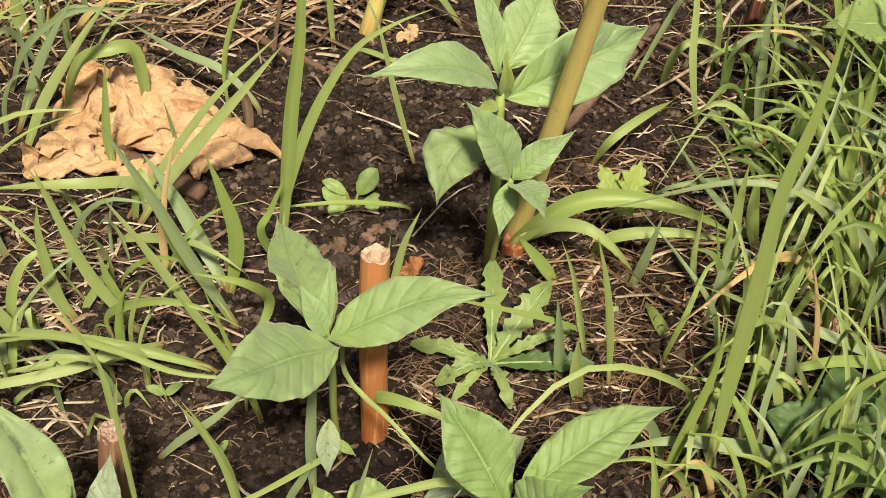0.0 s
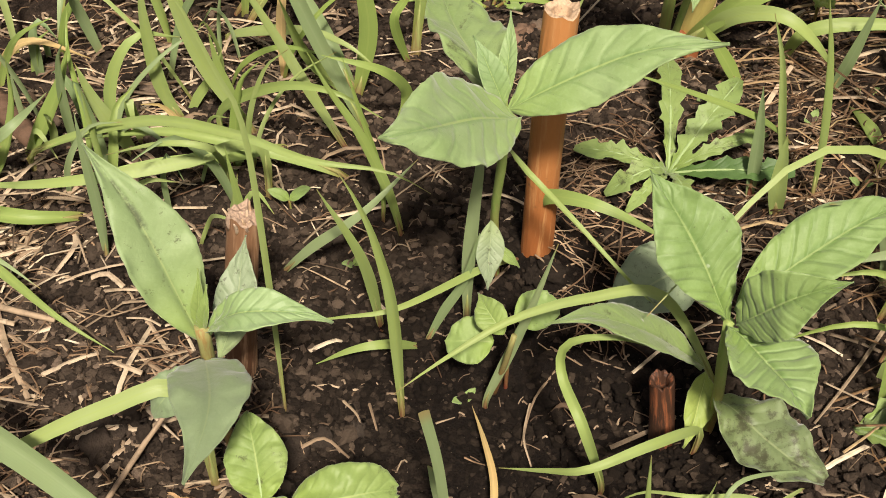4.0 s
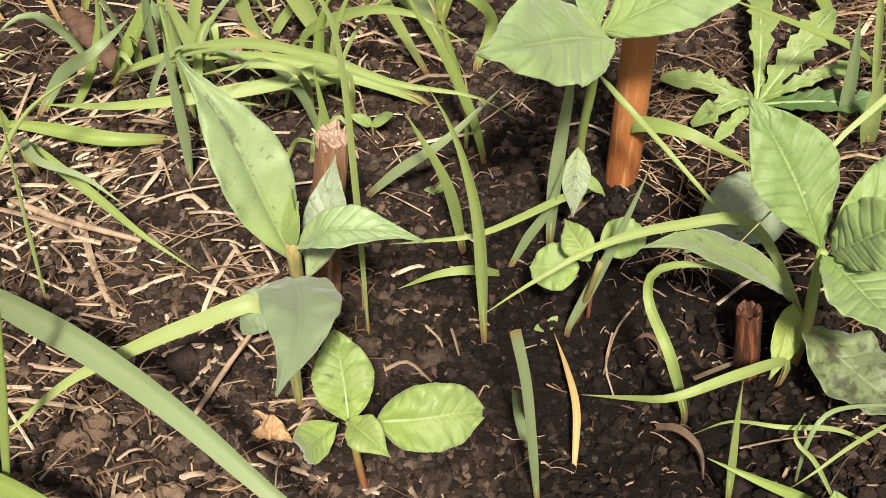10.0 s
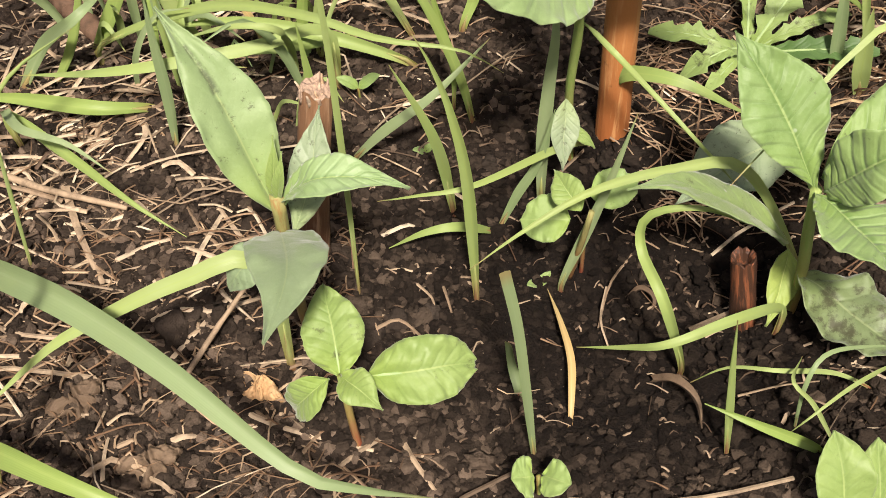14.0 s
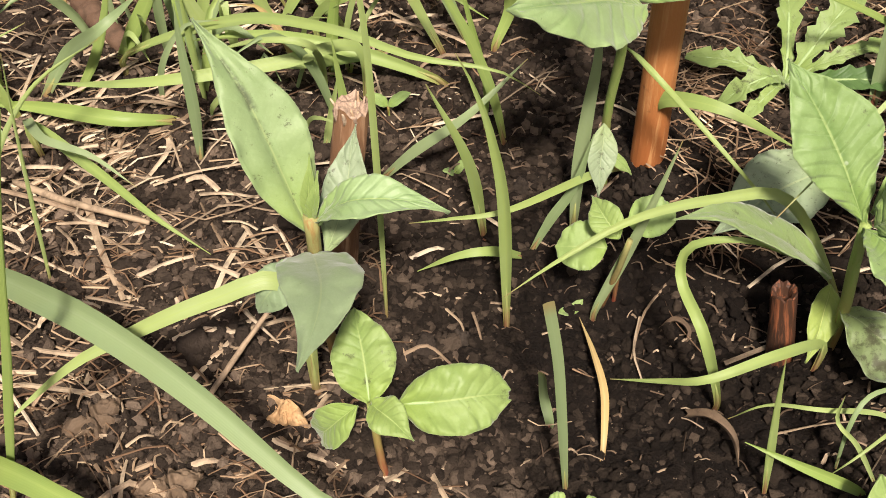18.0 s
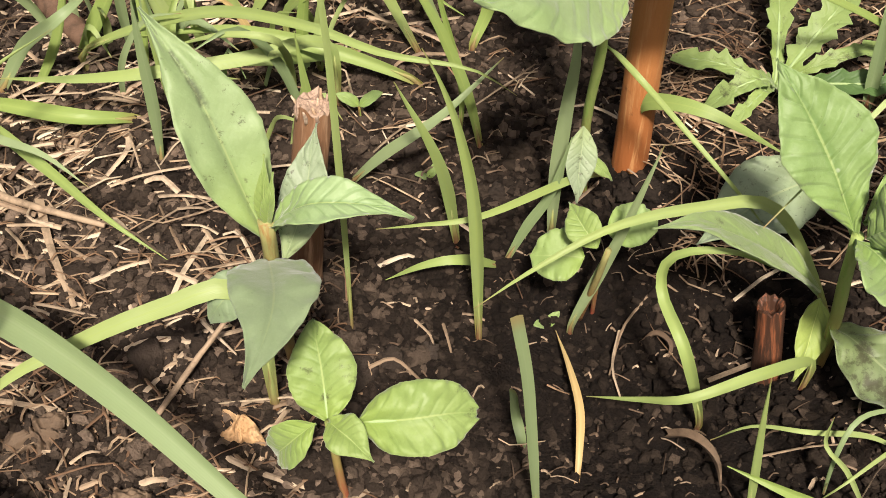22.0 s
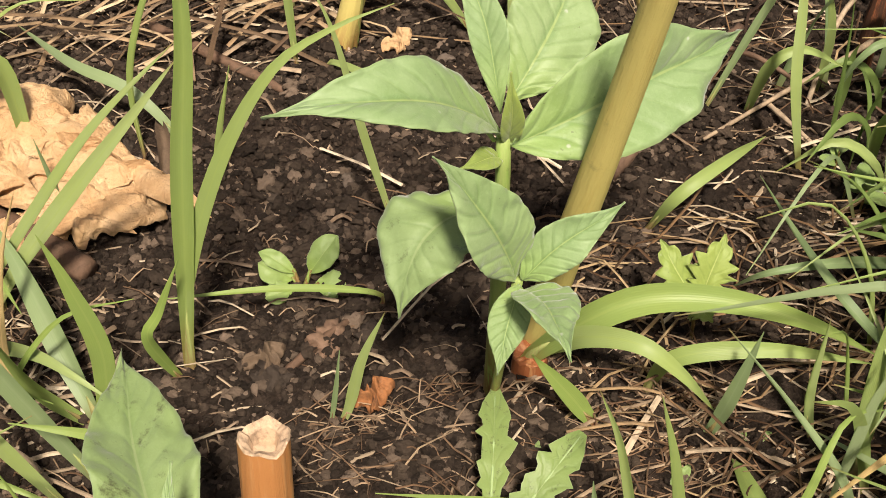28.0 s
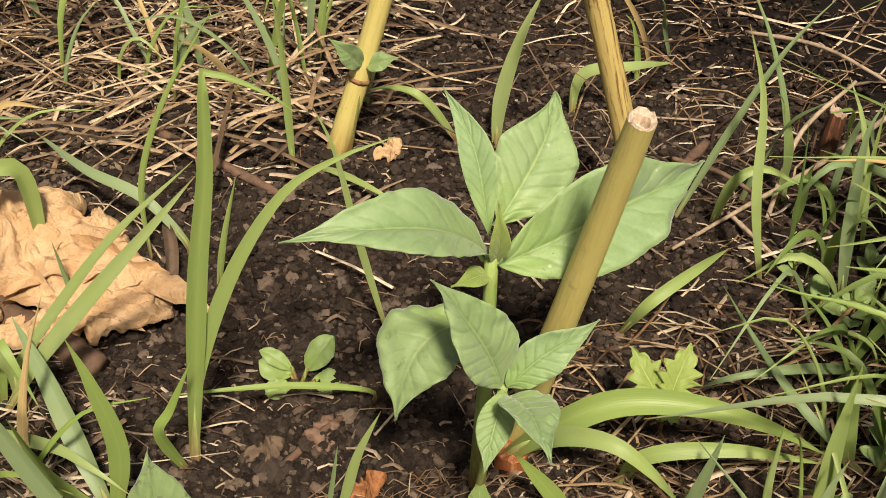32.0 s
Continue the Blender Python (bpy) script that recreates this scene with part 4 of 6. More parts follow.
p = weed((0.041, -0.147), "low weed with two broad upright pale green leaves", "broadleaf_weed")
leaf(p, (0.0383, -0.1467, -0.004), (0.0368, -0.1285, 0.023), 0.015, LEAF_PALE, face=(0.0, -0.85, 0.5), bow=0.08, blunt=0.4, peak=0.62, drawn=0.0, rib=False)
leaf(p, (0.0463, -0.1467, -0.004), (0.048, -0.1300, 0.020), 0.012, LEAF_PALE, face=(-0.2, -0.85, 0.5), bow=0.08, blunt=0.4, peak=0.6, drawn=0.0, rib=False)


def toothed_leaf(plant, base, tip, width, seed, material=None, droop=0.1, bow=0.1, face=(0, -0.4, 0.9)):
    """A dandelion leaf: deep backward teeth down both sides of a pale rib."""
    base, tip = Vector(base), Vector(tip)
    way = tip - base
    up = (Vector(face) - way * (Vector(face).dot(way) / way.length_squared)).normalized()
    rings, verts, faces, uvs = 41, [], [], []
    line = [base + way * v + up * way.length * (bow * 4 * v * (1 - v)) for v in (i / (rings - 1) for i in range(rings))]
    for i, (q, (t, s, n)) in enumerate(zip(line, frames_along(line, up))):
        v = i / (rings - 1)
        env = width * 0.5 * (0.12 + 0.88 * math.sin(math.pi * min(1, v * 0.93 + 0.05) ** 1.35))
        for j in (-1, -0.5, 0, 0.5, 1):
            saw = ((v * 6.5 + seed * 0.37 + (0.4 if j > 0 else 0)) % 1.0)
            h = env * (0.55 + 0.45 * saw * (0.6 + 0.8 * noise.cell(Vector((int(v * 6.5 + 0.5) * 3.7, j, seed))) )) if v < 0.8 else env
            verts.append(q + s * j * h - t * (0.22 * env * saw * abs(j)) + n * (0.2 * abs(j) * h + 0.0006 * noise.noise(Vector((v * 12, j, seed)))))
            uvs.append((0.5 + j / 2, v))
    faces = [(i * 5 + j, i * 5 + j + 1, i * 5 + j + 6, i * 5 + j + 5) for i in range(rings - 1) for j in range(4)]
    cnt = len(verts)
    verts += [q - up * 0.0003 for q in verts]
    faces = faces + [tuple(k + cnt for k in f[::-1]) for f in faces]
    ob = hang("leaf", mesh_of("leaf", verts, faces, material or WEED, uvs * 2), plant)
    rv, rf = tube([q - up * 0.0003 for q in line], [width * 0.06, width * 0.04, width * 0.015], 6, 14)
    hang("midrib", mesh_of("midrib", rv, rf, RIB), ob)


p = thing("dandelion", (0.054, 0.033, ground_z(0.054, 0.033)), "dandelion rosette with jagged toothed leaves", "weed")
c = Vector((0.054, 0.033, 0.006))
for k, (dx, dy, dz, w, arch, kind) in enumerate((
    (-0.026, -0.010, 0.002, 0.014, 0.42, WEED), (-0.034, 0.012, 0.006, 0.013, 0.16, WEED), (0.009, 0.050, 0.016, 0.015, 0.12, WEED), (0.031, 0.025, 0.022, 0.017, 0.14, WEED),
    (0.043, -0.014, 0.008, 0.016, 0.08, LEAF_DEEP), (0.038, 0.006, 0.010, 0.010, 0.2, WEED), (-0.020, -0.020, 0.002, 0.009, 0.25, LEAF_PALE), (0.004, -0.028, 0.002, 0.010, 0.2, WEED))):
    toothed_leaf(p, c, c + Vector((dx, dy, dz)) * 0.95, w * 0.8, k * 1.7 + 0.3, kind, bow=arch)

p = thing("dandelion", (0.086, -0.078, ground_z(0.086, -0.078)), "pale dusty toothed weed leaves lying low by the ribbed plant", "weed")
c = Vector((0.086, -0.078, ground_z(0.086, -0.078) + 0.003))
for k, (dx, dy, dz, w) in enumerate(((0.040, -0.008, 0.008, 0.017), (0.026, -0.030, 0.006, 0.012), (0.034, 0.014, 0.008, 0.010))):
    toothed_leaf(p, c, c + Vector((dx, dy, dz)), w, k * 2.3 + 0.7, LEAF_OLD if k == 0 else WEED, bow=0.15)

# A lobed yellow-green leaf on a thin stalk.
p = thing("buttercup_weed", (0.128, 0.105, ground_z(0.128, 0.105)), "bright yellow-green lobed weed leaf on a thin stalk", "weed")
stalk(p, [(0.128, 0.105, -0.004), (0.127, 0.103, 0.014), (0.126, 0.100, 0.026)], [0.0006, 0.0006, 0.0006])
for dx, dy, dz, w in ((-0.010, 0.012, 0.018, 0.012), (0.009, 0.010, 0.020, 0.013), (0.002, -0.010, 0.004, 0.008), (-0.006, -0.004, 0.006, 0.007)):
    leaf(p, (0.126, 0.100, 0.026), (0.126 + dx, 0.100 + dy, 0.026 + dz), w, LEAF_YELLOW, teeth=0.75, tooth_n=6, peak=0.6, rings=45, quilt=0.00006, face=(0, -0.7, 0.7))

p = shoot((0.040, 0.300), "tiny side leaves sprouting at the node of a dead stem")
leaf(p, (0.040, 0.297, 0.047), (0.026, 0.290, 0.066), 0.010, LEAF_DARK, face=(0.2, -0.9, 0.3))
leaf(p, (0.041, 0.297, 0.047), (0.056, 0.292, 0.053), 0.009, LEAF_DARK, face=(-0.1, -0.6, 0.7))
stalk(p, [(0.030, 0.300, -0.008), (0.036, 0.297, 0.024), (0.040, 0.297, 0.048)], [0.0012, 0.0012, 0.001])

# Broad dark leaves low in the grass, and toothed leaves above it.
p = weed((0.185, -0.036), "low weed with broad dark green leaves in the grass", "broadleaf_weed")
for a, l, w in ((10, 0.040, 0.030), (80, 0.034, 0.028), (160, 0.036, 0.028), (215, 0.030, 0.024), (300, 0.040, 0.030)):
    c, s = math.cos(radians(a)), math.sin(radians(a))
    leaf(p, (0.185, -0.036, 0.008), (0.185 + c * l, -0.036 + s * l, 0.024), w, LEAF_DEEP, bow=0.15, blunt=0.3, peak=0.5, teeth=0.12)
p = weed((0.262, 0.150), "nettle-like weed with pale toothed leaves above the grass", "broadleaf_weed")
stalk(p, [(0.262, 0.150, -0.005), (0.262, 0.148, 0.05), (0.260, 0.146, 0.085)], [0.0014, 0.0013, 0.0010])
for dx, dy, dz, w in ((-0.040, -0.012, 0.010, 0.024), (0.036, -0.010, 0.012, 0.024), (-0.018, 0.030, 0.020, 0.020), (0.010, -0.034, 0.002, 0.022)):
    leaf(p, (0.260, 0.146, 0.082), (0.260 + dx, 0.146 + dy, 0.082 + dz), w, WEED, teeth=0.3, rings=45, bow=0.12, peak=0.42)
r = random.Random(31)
for k in range(26):
    x, y = r.uniform(0.19, 0.28), r.uniform(0.05, 0.19)
    p = weed((x, y), "little weed with round green leaves under the grass")
    g = ground_z(x, y)
    stalk(p, [(x, y, g - 0.003), (x, y - 0.002, g + 0.012)], [0.0005, 0.0004])
    for q in range(r.randint(3, 5)):
        a, l = r.uniform(0, 6.28), r.uniform(0.005, 0.011)
        round_leaf(p, (x, y - 0.001, g + 0.006 + 0.002 * q), (x + math.cos(a) * l, y + math.sin(a) * l, g + 0.009 + 0.003 * q), l * 0.75, face=(0, -0.3, 1), rings=12, half=3)

# ---- grass shoots ----
tuft(
    (0.0020, (-0.084, -0.051, -0.006), (-0.081, -0.051, 0.063), (-0.080, -0.051, 0.114), (-0.084, -0.051, 0.133), (-0.089, -0.051, 0.152), (-0.096, -0.051, 0.168)),
    material=GRASS,
)
tuft(
    (0.0037, (-0.048, -0.051, -0.006), (-0.048, -0.051, 0.042), (-0.051, -0.051, 0.070), (-0.055, -0.051, 0.087), (-0.059, -0.051, 0.098)),
    material=GRASS,
)
tuft(
    (0.0037, (-0.042, 0.020, -0.006), (-0.046, 0.020, 0.020), (-0.054, 0.020, 0.048), (-0.062, 0.020, 0.067), (-0.067, 0.020, 0.082)),
    (0.0022, (-0.049, 0.027, -0.006), (-0.048, 0.027, 0.021), (-0.053, 0.027, 0.051), (-0.057, 0.027, 0.074)),
)
tuft(
    (0.0033, (0.009, -0.084, -0.006), (0.002, -0.084, 0.024), (-0.002, -0.069, 0.030), (0.000, -0.068, 0.042), (0.013, -0.071, 0.046), (0.028, -0.069, 0.035)),
)
tuft(
    (0.0032, (0.039, -0.076, 0.005), (0.021, -0.088, 0.018), (0.002, -0.094, 0.018), (-0.008, -0.088, 0.010), (-0.021, -0.079, 0.000)),
)
tuft(
    (0.0028, (-0.037, -0.111, -0.006), (-0.039, -0.111, 0.030), (-0.0405, -0.111, 0.055), (-0.043, -0.111, 0.076)),
    (0.0030, (-0.039, -0.088, -0.006), (-0.040, -0.084, 0.000), (-0.041, -0.088, 0.017)),
    material=GRASS_BLUE, blunt=True, label="cut-off dull green grass blade",
)
tuft(
    (0.0024, (-0.0262, -0.1020, -0.010), (-0.0243, -0.0925, -0.006), (-0.0228, -0.0800, -0.004), (-0.0238, -0.0660, -0.005), (-0.0258, -0.0500, -0.008)),
    material=GRASS_DRY, label="yellow withered grass blade on the soil",
)
tuft(
    (0.0025, (-0.003, 0.002, 0.002), (-0.018, -0.019, 0.022), (-0.046, -0.041, 0.032), (-0.063, -0.041, 0.030), (-0.075, -0.036, 0.024)),
)
tuft(
    (0.0036, (-0.087, 0.008, 0.000), (-0.073, 0.003, 0.015), (-0.055, -0.000, 0.032), (-0.036, 0.009, 0.045)),
)
tuft(
    (0.0032, (-0.038, -0.023, -0.010), (-0.051, -0.035, 0.008), (-0.062, -0.036, 0.008), (-0.074, -0.034, 0.000)),
    (0.0032, (-0.039, -0.023, -0.010), (-0.032, -0.023, 0.007), (-0.025, -0.023, 0.021), (-0.020, -0.023, 0.042)),
)
tuft(
    (0.0044, (-0.024, -0.017, -0.006), (-0.023, -0.017, 0.021), (-0.021, -0.017, 0.046), (-0.019, -0.017, 0.066), (-0.019, -0.017, 0.089)),
)
tuft(
    (0.0034, (0.049, -0.055, 0.000), (0.030, -0.051, 0.038), (0.008, -0.054, 0.044), (-0.015, -0.061, 0.046), (-0.035, -0.068, 0.040), (-0.050, -0.071, 0.030)),
)
tuft(
    (0.0051, (0.006, 0.005, -0.006), (0.002, 0.005, 0.016), (0.003, -0.003, 0.035), (0.018, -0.016, 0.042), (0.041, -0.023, 0.030)),
)
tuft(
    (0.0024, (-0.003, 0.081, -0.006), (-0.008, -0.010, 0.060), (0.007, -0.028, 0.050), (0.023, -0.042, 0.035), (0.036, -0.032, 0.010)),
)
tuft(
    (0.0033, (-0.021, -0.049, -0.006), (-0.014, -0.049, 0.016), (-0.008, -0.049, 0.036), (-0.001, -0.049, 0.062)),
)
tuft(
    (0.0080, (-0.206, -0.037, 0.020), (-0.164, -0.079, 0.050), (-0.142, -0.098, 0.055), (-0.122, -0.116, 0.055), (-0.095, -0.139, 0.046), (-0.080, -0.140, 0.036), (-0.065, -0.135, 0.020)),
)
tuft(
    (0.0071, (-0.213, -0.086, 0.005), (-0.177, -0.113, 0.028), (-0.157, -0.127, 0.034), (-0.141, -0.134, 0.030), (-0.125, -0.136, 0.015)),
)
tuft(
    (0.0049, (-0.104, -0.079, 0.050), (-0.125, -0.082, 0.050), (-0.149, -0.086, 0.042), (-0.164, -0.089, 0.035), (-0.186, -0.097, 0.020)),
)
tuft(
    (0.0032, (-0.185, -0.109, -0.006), (-0.179, -0.109, 0.019), (-0.165, -0.109, 0.066), (-0.152, -0.109, 0.112), (-0.143, -0.109, 0.140)),
)
tuft(
    (0.0046, (-0.089, 0.039, 0.030), (-0.113, 0.029, 0.034), (-0.141, 0.025, 0.034), (-0.167, 0.029, 0.030), (-0.197, 0.044, 0.020)),
)
tuft(
    (0.0039, (-0.172, 0.062, 0.015), (-0.127, 0.042, 0.042), (-0.095, 0.021, 0.052), (-0.070, 0.005, 0.052), (-0.046, 0.001, 0.048), (-0.033, -0.000, 0.038)),
)
tuft(
    (0.0037, (-0.198, 0.024, 0.020), (-0.173, 0.000, 0.020), (-0.152, -0.022, 0.020), (-0.136, -0.030, 0.010)),
    (0.0034, (-0.199, 0.026, 0.020), (-0.187, 0.005, 0.030), (-0.171, -0.004, 0.030), (-0.157, -0.014, 0.025)),
)
tuft(
    (0.0045, (-0.145, 0.019, -0.006), (-0.142, 0.019, 0.025), (-0.141, 0.019, 0.052), (-0.140, 0.019, 0.067)),
)
tuft(
    (0.0056, (-0.154, 0.038, 0.004), (-0.172, 0.032, 0.012), (-0.202, 0.044, 0.010), (-0.226, 0.054, 0.005)),
)
tuft(
    (0.0068, (-0.182, 0.074, -0.006), (-0.172, 0.074, 0.013), (-0.159, 0.074, 0.035), (-0.152, 0.074, 0.052)),
)
tuft(
    (0.0059, (-0.138, 0.072, -0.006), (-0.141, 0.072, 0.007), (-0.148, 0.072, 0.028), (-0.151, 0.072, 0.046)),
)
tuft(
    (0.0042, (-0.104, 0.071, 0.020), (-0.081, 0.051, 0.045), (-0.062, 0.040, 0.050), (-0.046, 0.036, 0.040)),
)
tuft(
    (0.0028, (-0.104, 0.044, -0.006), (-0.102, 0.044, 0.014), (-0.102, 0.022, 0.045), (-0.117, 0.023, 0.048), (-0.139, 0.035, 0.035)),
)
tuft(
    (0.0027, (-0.104, 0.021, -0.006), (-0.099, 0.021, 0.018), (-0.095, 0.021, 0.034)),
)
tuft(
    (0.0024, (0.016, -0.114, -0.006), (0.013, -0.114, 0.031), (0.012, -0.114, 0.053)),
)
tuft(
    (0.0032, (0.038, -0.120, 0.000), (0.021, -0.118, 0.012), (0.008, -0.112, 0.015)),
)
tuft(
    (0.0015, (0.063, -0.100, -0.005), (0.048, -0.100, 0.005), (0.030, -0.104, 0.015), (0.018, -0.098, 0.010), (0.009, -0.095, 0.000)),
    (0.0014, (0.035, -0.111, -0.005), (0.035, -0.110, 0.015), (0.041, -0.105, 0.022), (0.056, -0.099, 0.015), (0.069, -0.094, 0.005)),
    (0.0014, (0.046, -0.117, -0.005), (0.037, -0.114, 0.012), (0.031, -0.111, 0.020), (0.038, -0.098, 0.012)),
    (0.0013, (0.065, -0.096, 0.000), (0.049, -0.108, 0.010), (0.036, -0.116, 0.010), (0.031, -0.115, 0.000)),
)
tuft(
    (0.0028, (0.095, 0.030, -0.006), (0.091, 0.030, 0.026), (0.086, 0.030, 0.055), (0.080, 0.030, 0.075)),
)
tuft(
    (0.0026, (0.104, 0.042, 0.010), (0.081, 0.025, 0.035), (0.055, 0.017, 0.055), (0.027, 0.008, 0.075)),
)
tuft(
    (0.0045, (-0.195, 0.059, -0.006), (-0.181, 0.059, 0.018), (-0.172, 0.059, 0.040), (-0.169, 0.059, 0.059)),
    (0.0059, (-0.207, 0.057, -0.006), (-0.191, 0.057, 0.020), (-0.170, 0.039, 0.045), (-0.159, 0.058, 0.045)),
    (0.0017, (-0.187, -0.032, -0.006), (-0.180, -0.032, 0.048), (-0.176, -0.032, 0.075), (-0.173, -0.032, 0.093)),
)
tuft(
    (0.0048, (-0.117, 0.090, -0.006), (-0.103, 0.090, 0.004), (-0.105, 0.090, 0.026), (-0.106, 0.090, 0.041)),
)
tuft(
    (0.0040, (-0.122, 0.094, -0.006), (-0.116, 0.094, 0.008), (-0.109, 0.094, 0.018), (-0.103, 0.094, 0.030)),
)
tuft(
    (0.0048, (-0.042, 0.066, 0.005), (-0.036, 0.070, 0.020), (-0.044, 0.061, 0.040), (-0.065, 0.060, 0.050)),
)
tuft(
    (0.0057, (-0.050, 0.074, -0.006), (-0.058, 0.074, 0.020), (-0.067, 0.074, 0.048), (-0.076, 0.074, 0.079), (-0.090, 0.074, 0.119)),
    (0.0042, (-0.059, 0.067, -0.006), (-0.070, 0.067, 0.026), (-0.083, 0.067, 0.062), (-0.094, 0.067, 0.089)),
    (0.0072, (-0.056, 0.095, -0.006), (-0.048, 0.095, 0.033), (-0.051, 0.095, 0.062), (-0.055, 0.095, 0.082)),
    (0.0046, (-0.056, 0.100, -0.006), (-0.072, 0.100, 0.019), (-0.080, 0.100, 0.047)),
)
tuft(
    (0.0052, (-0.092, 0.077, -0.006), (-0.108, 0.077, 0.037), (-0.115, 0.077, 0.074), (-0.118, 0.077, 0.096)),
)
tuft(
    (0.0063, (-0.101, 0.150, -0.006), (-0.082, 0.150, 0.024), (-0.057, 0.150, 0.054), (-0.034, 0.150, 0.080), (-0.019, 0.150, 0.097)),
)
tuft(
    (0.0059, (-0.094, 0.150, 0.025), (-0.115, 0.139, 0.038), (-0.138, 0.141, 0.038), (-0.164, 0.152, 0.030)),
)
tuft(
    (0.0069, (-0.161, 0.212, -0.006), (-0.143, 0.212, 0.032), (-0.121, 0.212, 0.063), (-0.095, 0.212, 0.095)),
    (0.0061, (-0.166, 0.237, -0.006), (-0.144, 0.237, 0.042), (-0.120, 0.237, 0.079)),
)
tuft(
    (0.0072, (-0.096, 0.233, 0.045), (-0.108, 0.227, 0.052), (-0.124, 0.229, 0.045), (-0.135, 0.232, 0.020), (-0.137, 0.230, 0.000)),
)
tuft(
    (0.0049, (-0.062, 0.048, 0.005), (-0.090, 0.051, 0.018), (-0.122, 0.059, 0.022), (-0.154, 0.068, 0.015)),
    (0.0049, (-0.083, 0.065, 0.005), (-0.106, 0.048, 0.018), (-0.126, 0.048, 0.018), (-0.152, 0.048, 0.015)),
)
tuft(
    (0.0043, (-0.095, -0.011, -0.006), (-0.091, -0.011, 0.035), (-0.092, -0.011, 0.074)),
)
tuft(
    (0.0039, (-0.052, -0.018, -0.006), (-0.056, -0.018, 0.028), (-0.067, -0.018, 0.061)),
)
tuft(
    (0.0054, (-0.120, 0.088, -0.006), (-0.127, 0.088, 0.020), (-0.127, 0.088, 0.053), (-0.124, 0.088, 0.071)),
    (0.0046, (-0.111, 0.191, -0.006), (-0.111, 0.191, 0.026), (-0.104, 0.191, 0.069)),
)
tuft(
    (0.0091, (-0.168, 0.325, -0.006), (-0.170, 0.325, 0.013), (-0.170, 0.325, 0.039)),
)
tuft(
    (0.0064, (-0.0315, 0.1200, -0.006), (-0.0243, 0.1194, 0.0445), (-0.0186, 0.1194, 0.0831), (-0.0120, 0.1194, 0.1189), (-0.0086, 0.1194, 0.1500), (-0.0060, 0.1194, 0.1515), (-0.0023, 0.1190, 0.1495), (0.0068, 0.1185, 0.1450), (0.0150, 0.1180, 0.1380)),
    (0.0052, (-0.0300, 0.1190, -0.006), (-0.0255, 0.1194, 0.0346), (-0.0104, 0.1194, 0.0777), (0.0083, 0.1194, 0.1089), (0.0254, 0.1194, 0.1207), (0.0423, 0.1194, 0.1268)),
    (0.0040, (-0.0320, 0.1180, -0.006), (-0.0380, 0.1090, 0.0250), (-0.0330, 0.1094, 0.0360), (-0.0240, 0.1094, 0.0560)),
    (0.0032, (-0.027, 0.214, -0.006), (-0.021, 0.214, 0.020), (-0.013, 0.214, 0.051)),
    material=GRASS,
)
tuft(
    (0.0031, (0.041, 0.183, -0.006), (0.032, 0.183, 0.037), (0.025, 0.183, 0.080), (0.018, 0.183, 0.101)),
)
tuft(
    (0.0070, (0.099, 0.295, -0.006), (0.101, 0.295, 0.026), (0.109, 0.295, 0.057), (0.119, 0.295, 0.081)),
)
tuft(
    (0.0059, (0.138, 0.315, 0.000), (0.142, 0.314, 0.025), (0.165, 0.311, 0.030), (0.191, 0.329, 0.020)),
)
tuft(
    (0.0047, (0.084, 0.306, 0.000), (0.067, 0.301, 0.025), (0.055, 0.308, 0.028), (0.040, 0.322, 0.020)),
)
tuft(
    (0.0032, (0.162, 0.227, -0.006), (0.183, 0.227, 0.047), (0.201, 0.227, 0.084), (0.218, 0.227, 0.106)),
)
tuft(
    (0.0089, (0.075, 0.101, 0.010), (0.091, 0.090, 0.036), (0.107, 0.087, 0.045), (0.129, 0.083, 0.045), (0.152, 0.078, 0.038), (0.173, 0.075, 0.025)),
    (0.0067, (0.079, 0.102, 0.010), (0.088, 0.089, 0.030), (0.102, 0.077, 0.038), (0.114, 0.071, 0.030), (0.125, 0.068, 0.015)),
    (0.0055, (0.108, 0.086, 0.010), (0.114, 0.079, 0.028), (0.141, 0.075, 0.032), (0.171, 0.072, 0.025)),
    material=GRASS,
)
tuft(
    (0.0036, (0.194, 0.075, 0.008), (0.169, 0.092, 0.030), (0.164, 0.123, 0.030), (0.164, 0.160, 0.025)),
)
tuft(
    (0.0077, (-0.057, 0.100, 0.005), (-0.067, 0.117, 0.020), (-0.079, 0.140, 0.030), (-0.091, 0.162, 0.035)),
    (0.0048, (-0.104, 0.133, 0.008), (-0.074, 0.109, 0.025), (-0.058, 0.095, 0.028), (-0.046, 0.089, 0.020)),
)
tuft(
    (0.0042, (-0.107, 0.157, -0.006), (-0.076, 0.157, 0.038), (-0.050, 0.157, 0.070), (-0.020, 0.157, 0.098)),
    (0.0027, (-0.078, 0.200, -0.006), (-0.080, 0.200, 0.018), (-0.082, 0.200, 0.037)),
)
tuft(
    (0.0047, (0.126, 0.163, 0.000), (0.134, 0.153, 0.025), (0.154, 0.164, 0.030), (0.175, 0.187, 0.020)),
)
tuft(
    (0.0039, (0.220, 0.134, 0.005), (0.178, 0.114, 0.025), (0.152, 0.110, 0.028), (0.145, 0.123, 0.010)),
)
tuft(
    (0.0064, (0.124, -0.041, -0.006), (0.125, -0.041, 0.062), (0.127, -0.041, 0.115), (0.128, -0.041, 0.152), (0.133, -0.041, 0.182), (0.136, -0.041, 0.221)),
    (0.0044, (0.105, -0.040, -0.006), (0.111, -0.040, 0.031), (0.119, -0.040, 0.071), (0.120, -0.040, 0.098)),
    material=GRASS,
)
tuft(
    (0.0066, (0.157, 0.044, -0.006), (0.155, 0.044, 0.061), (0.156, 0.044, 0.093)),
)
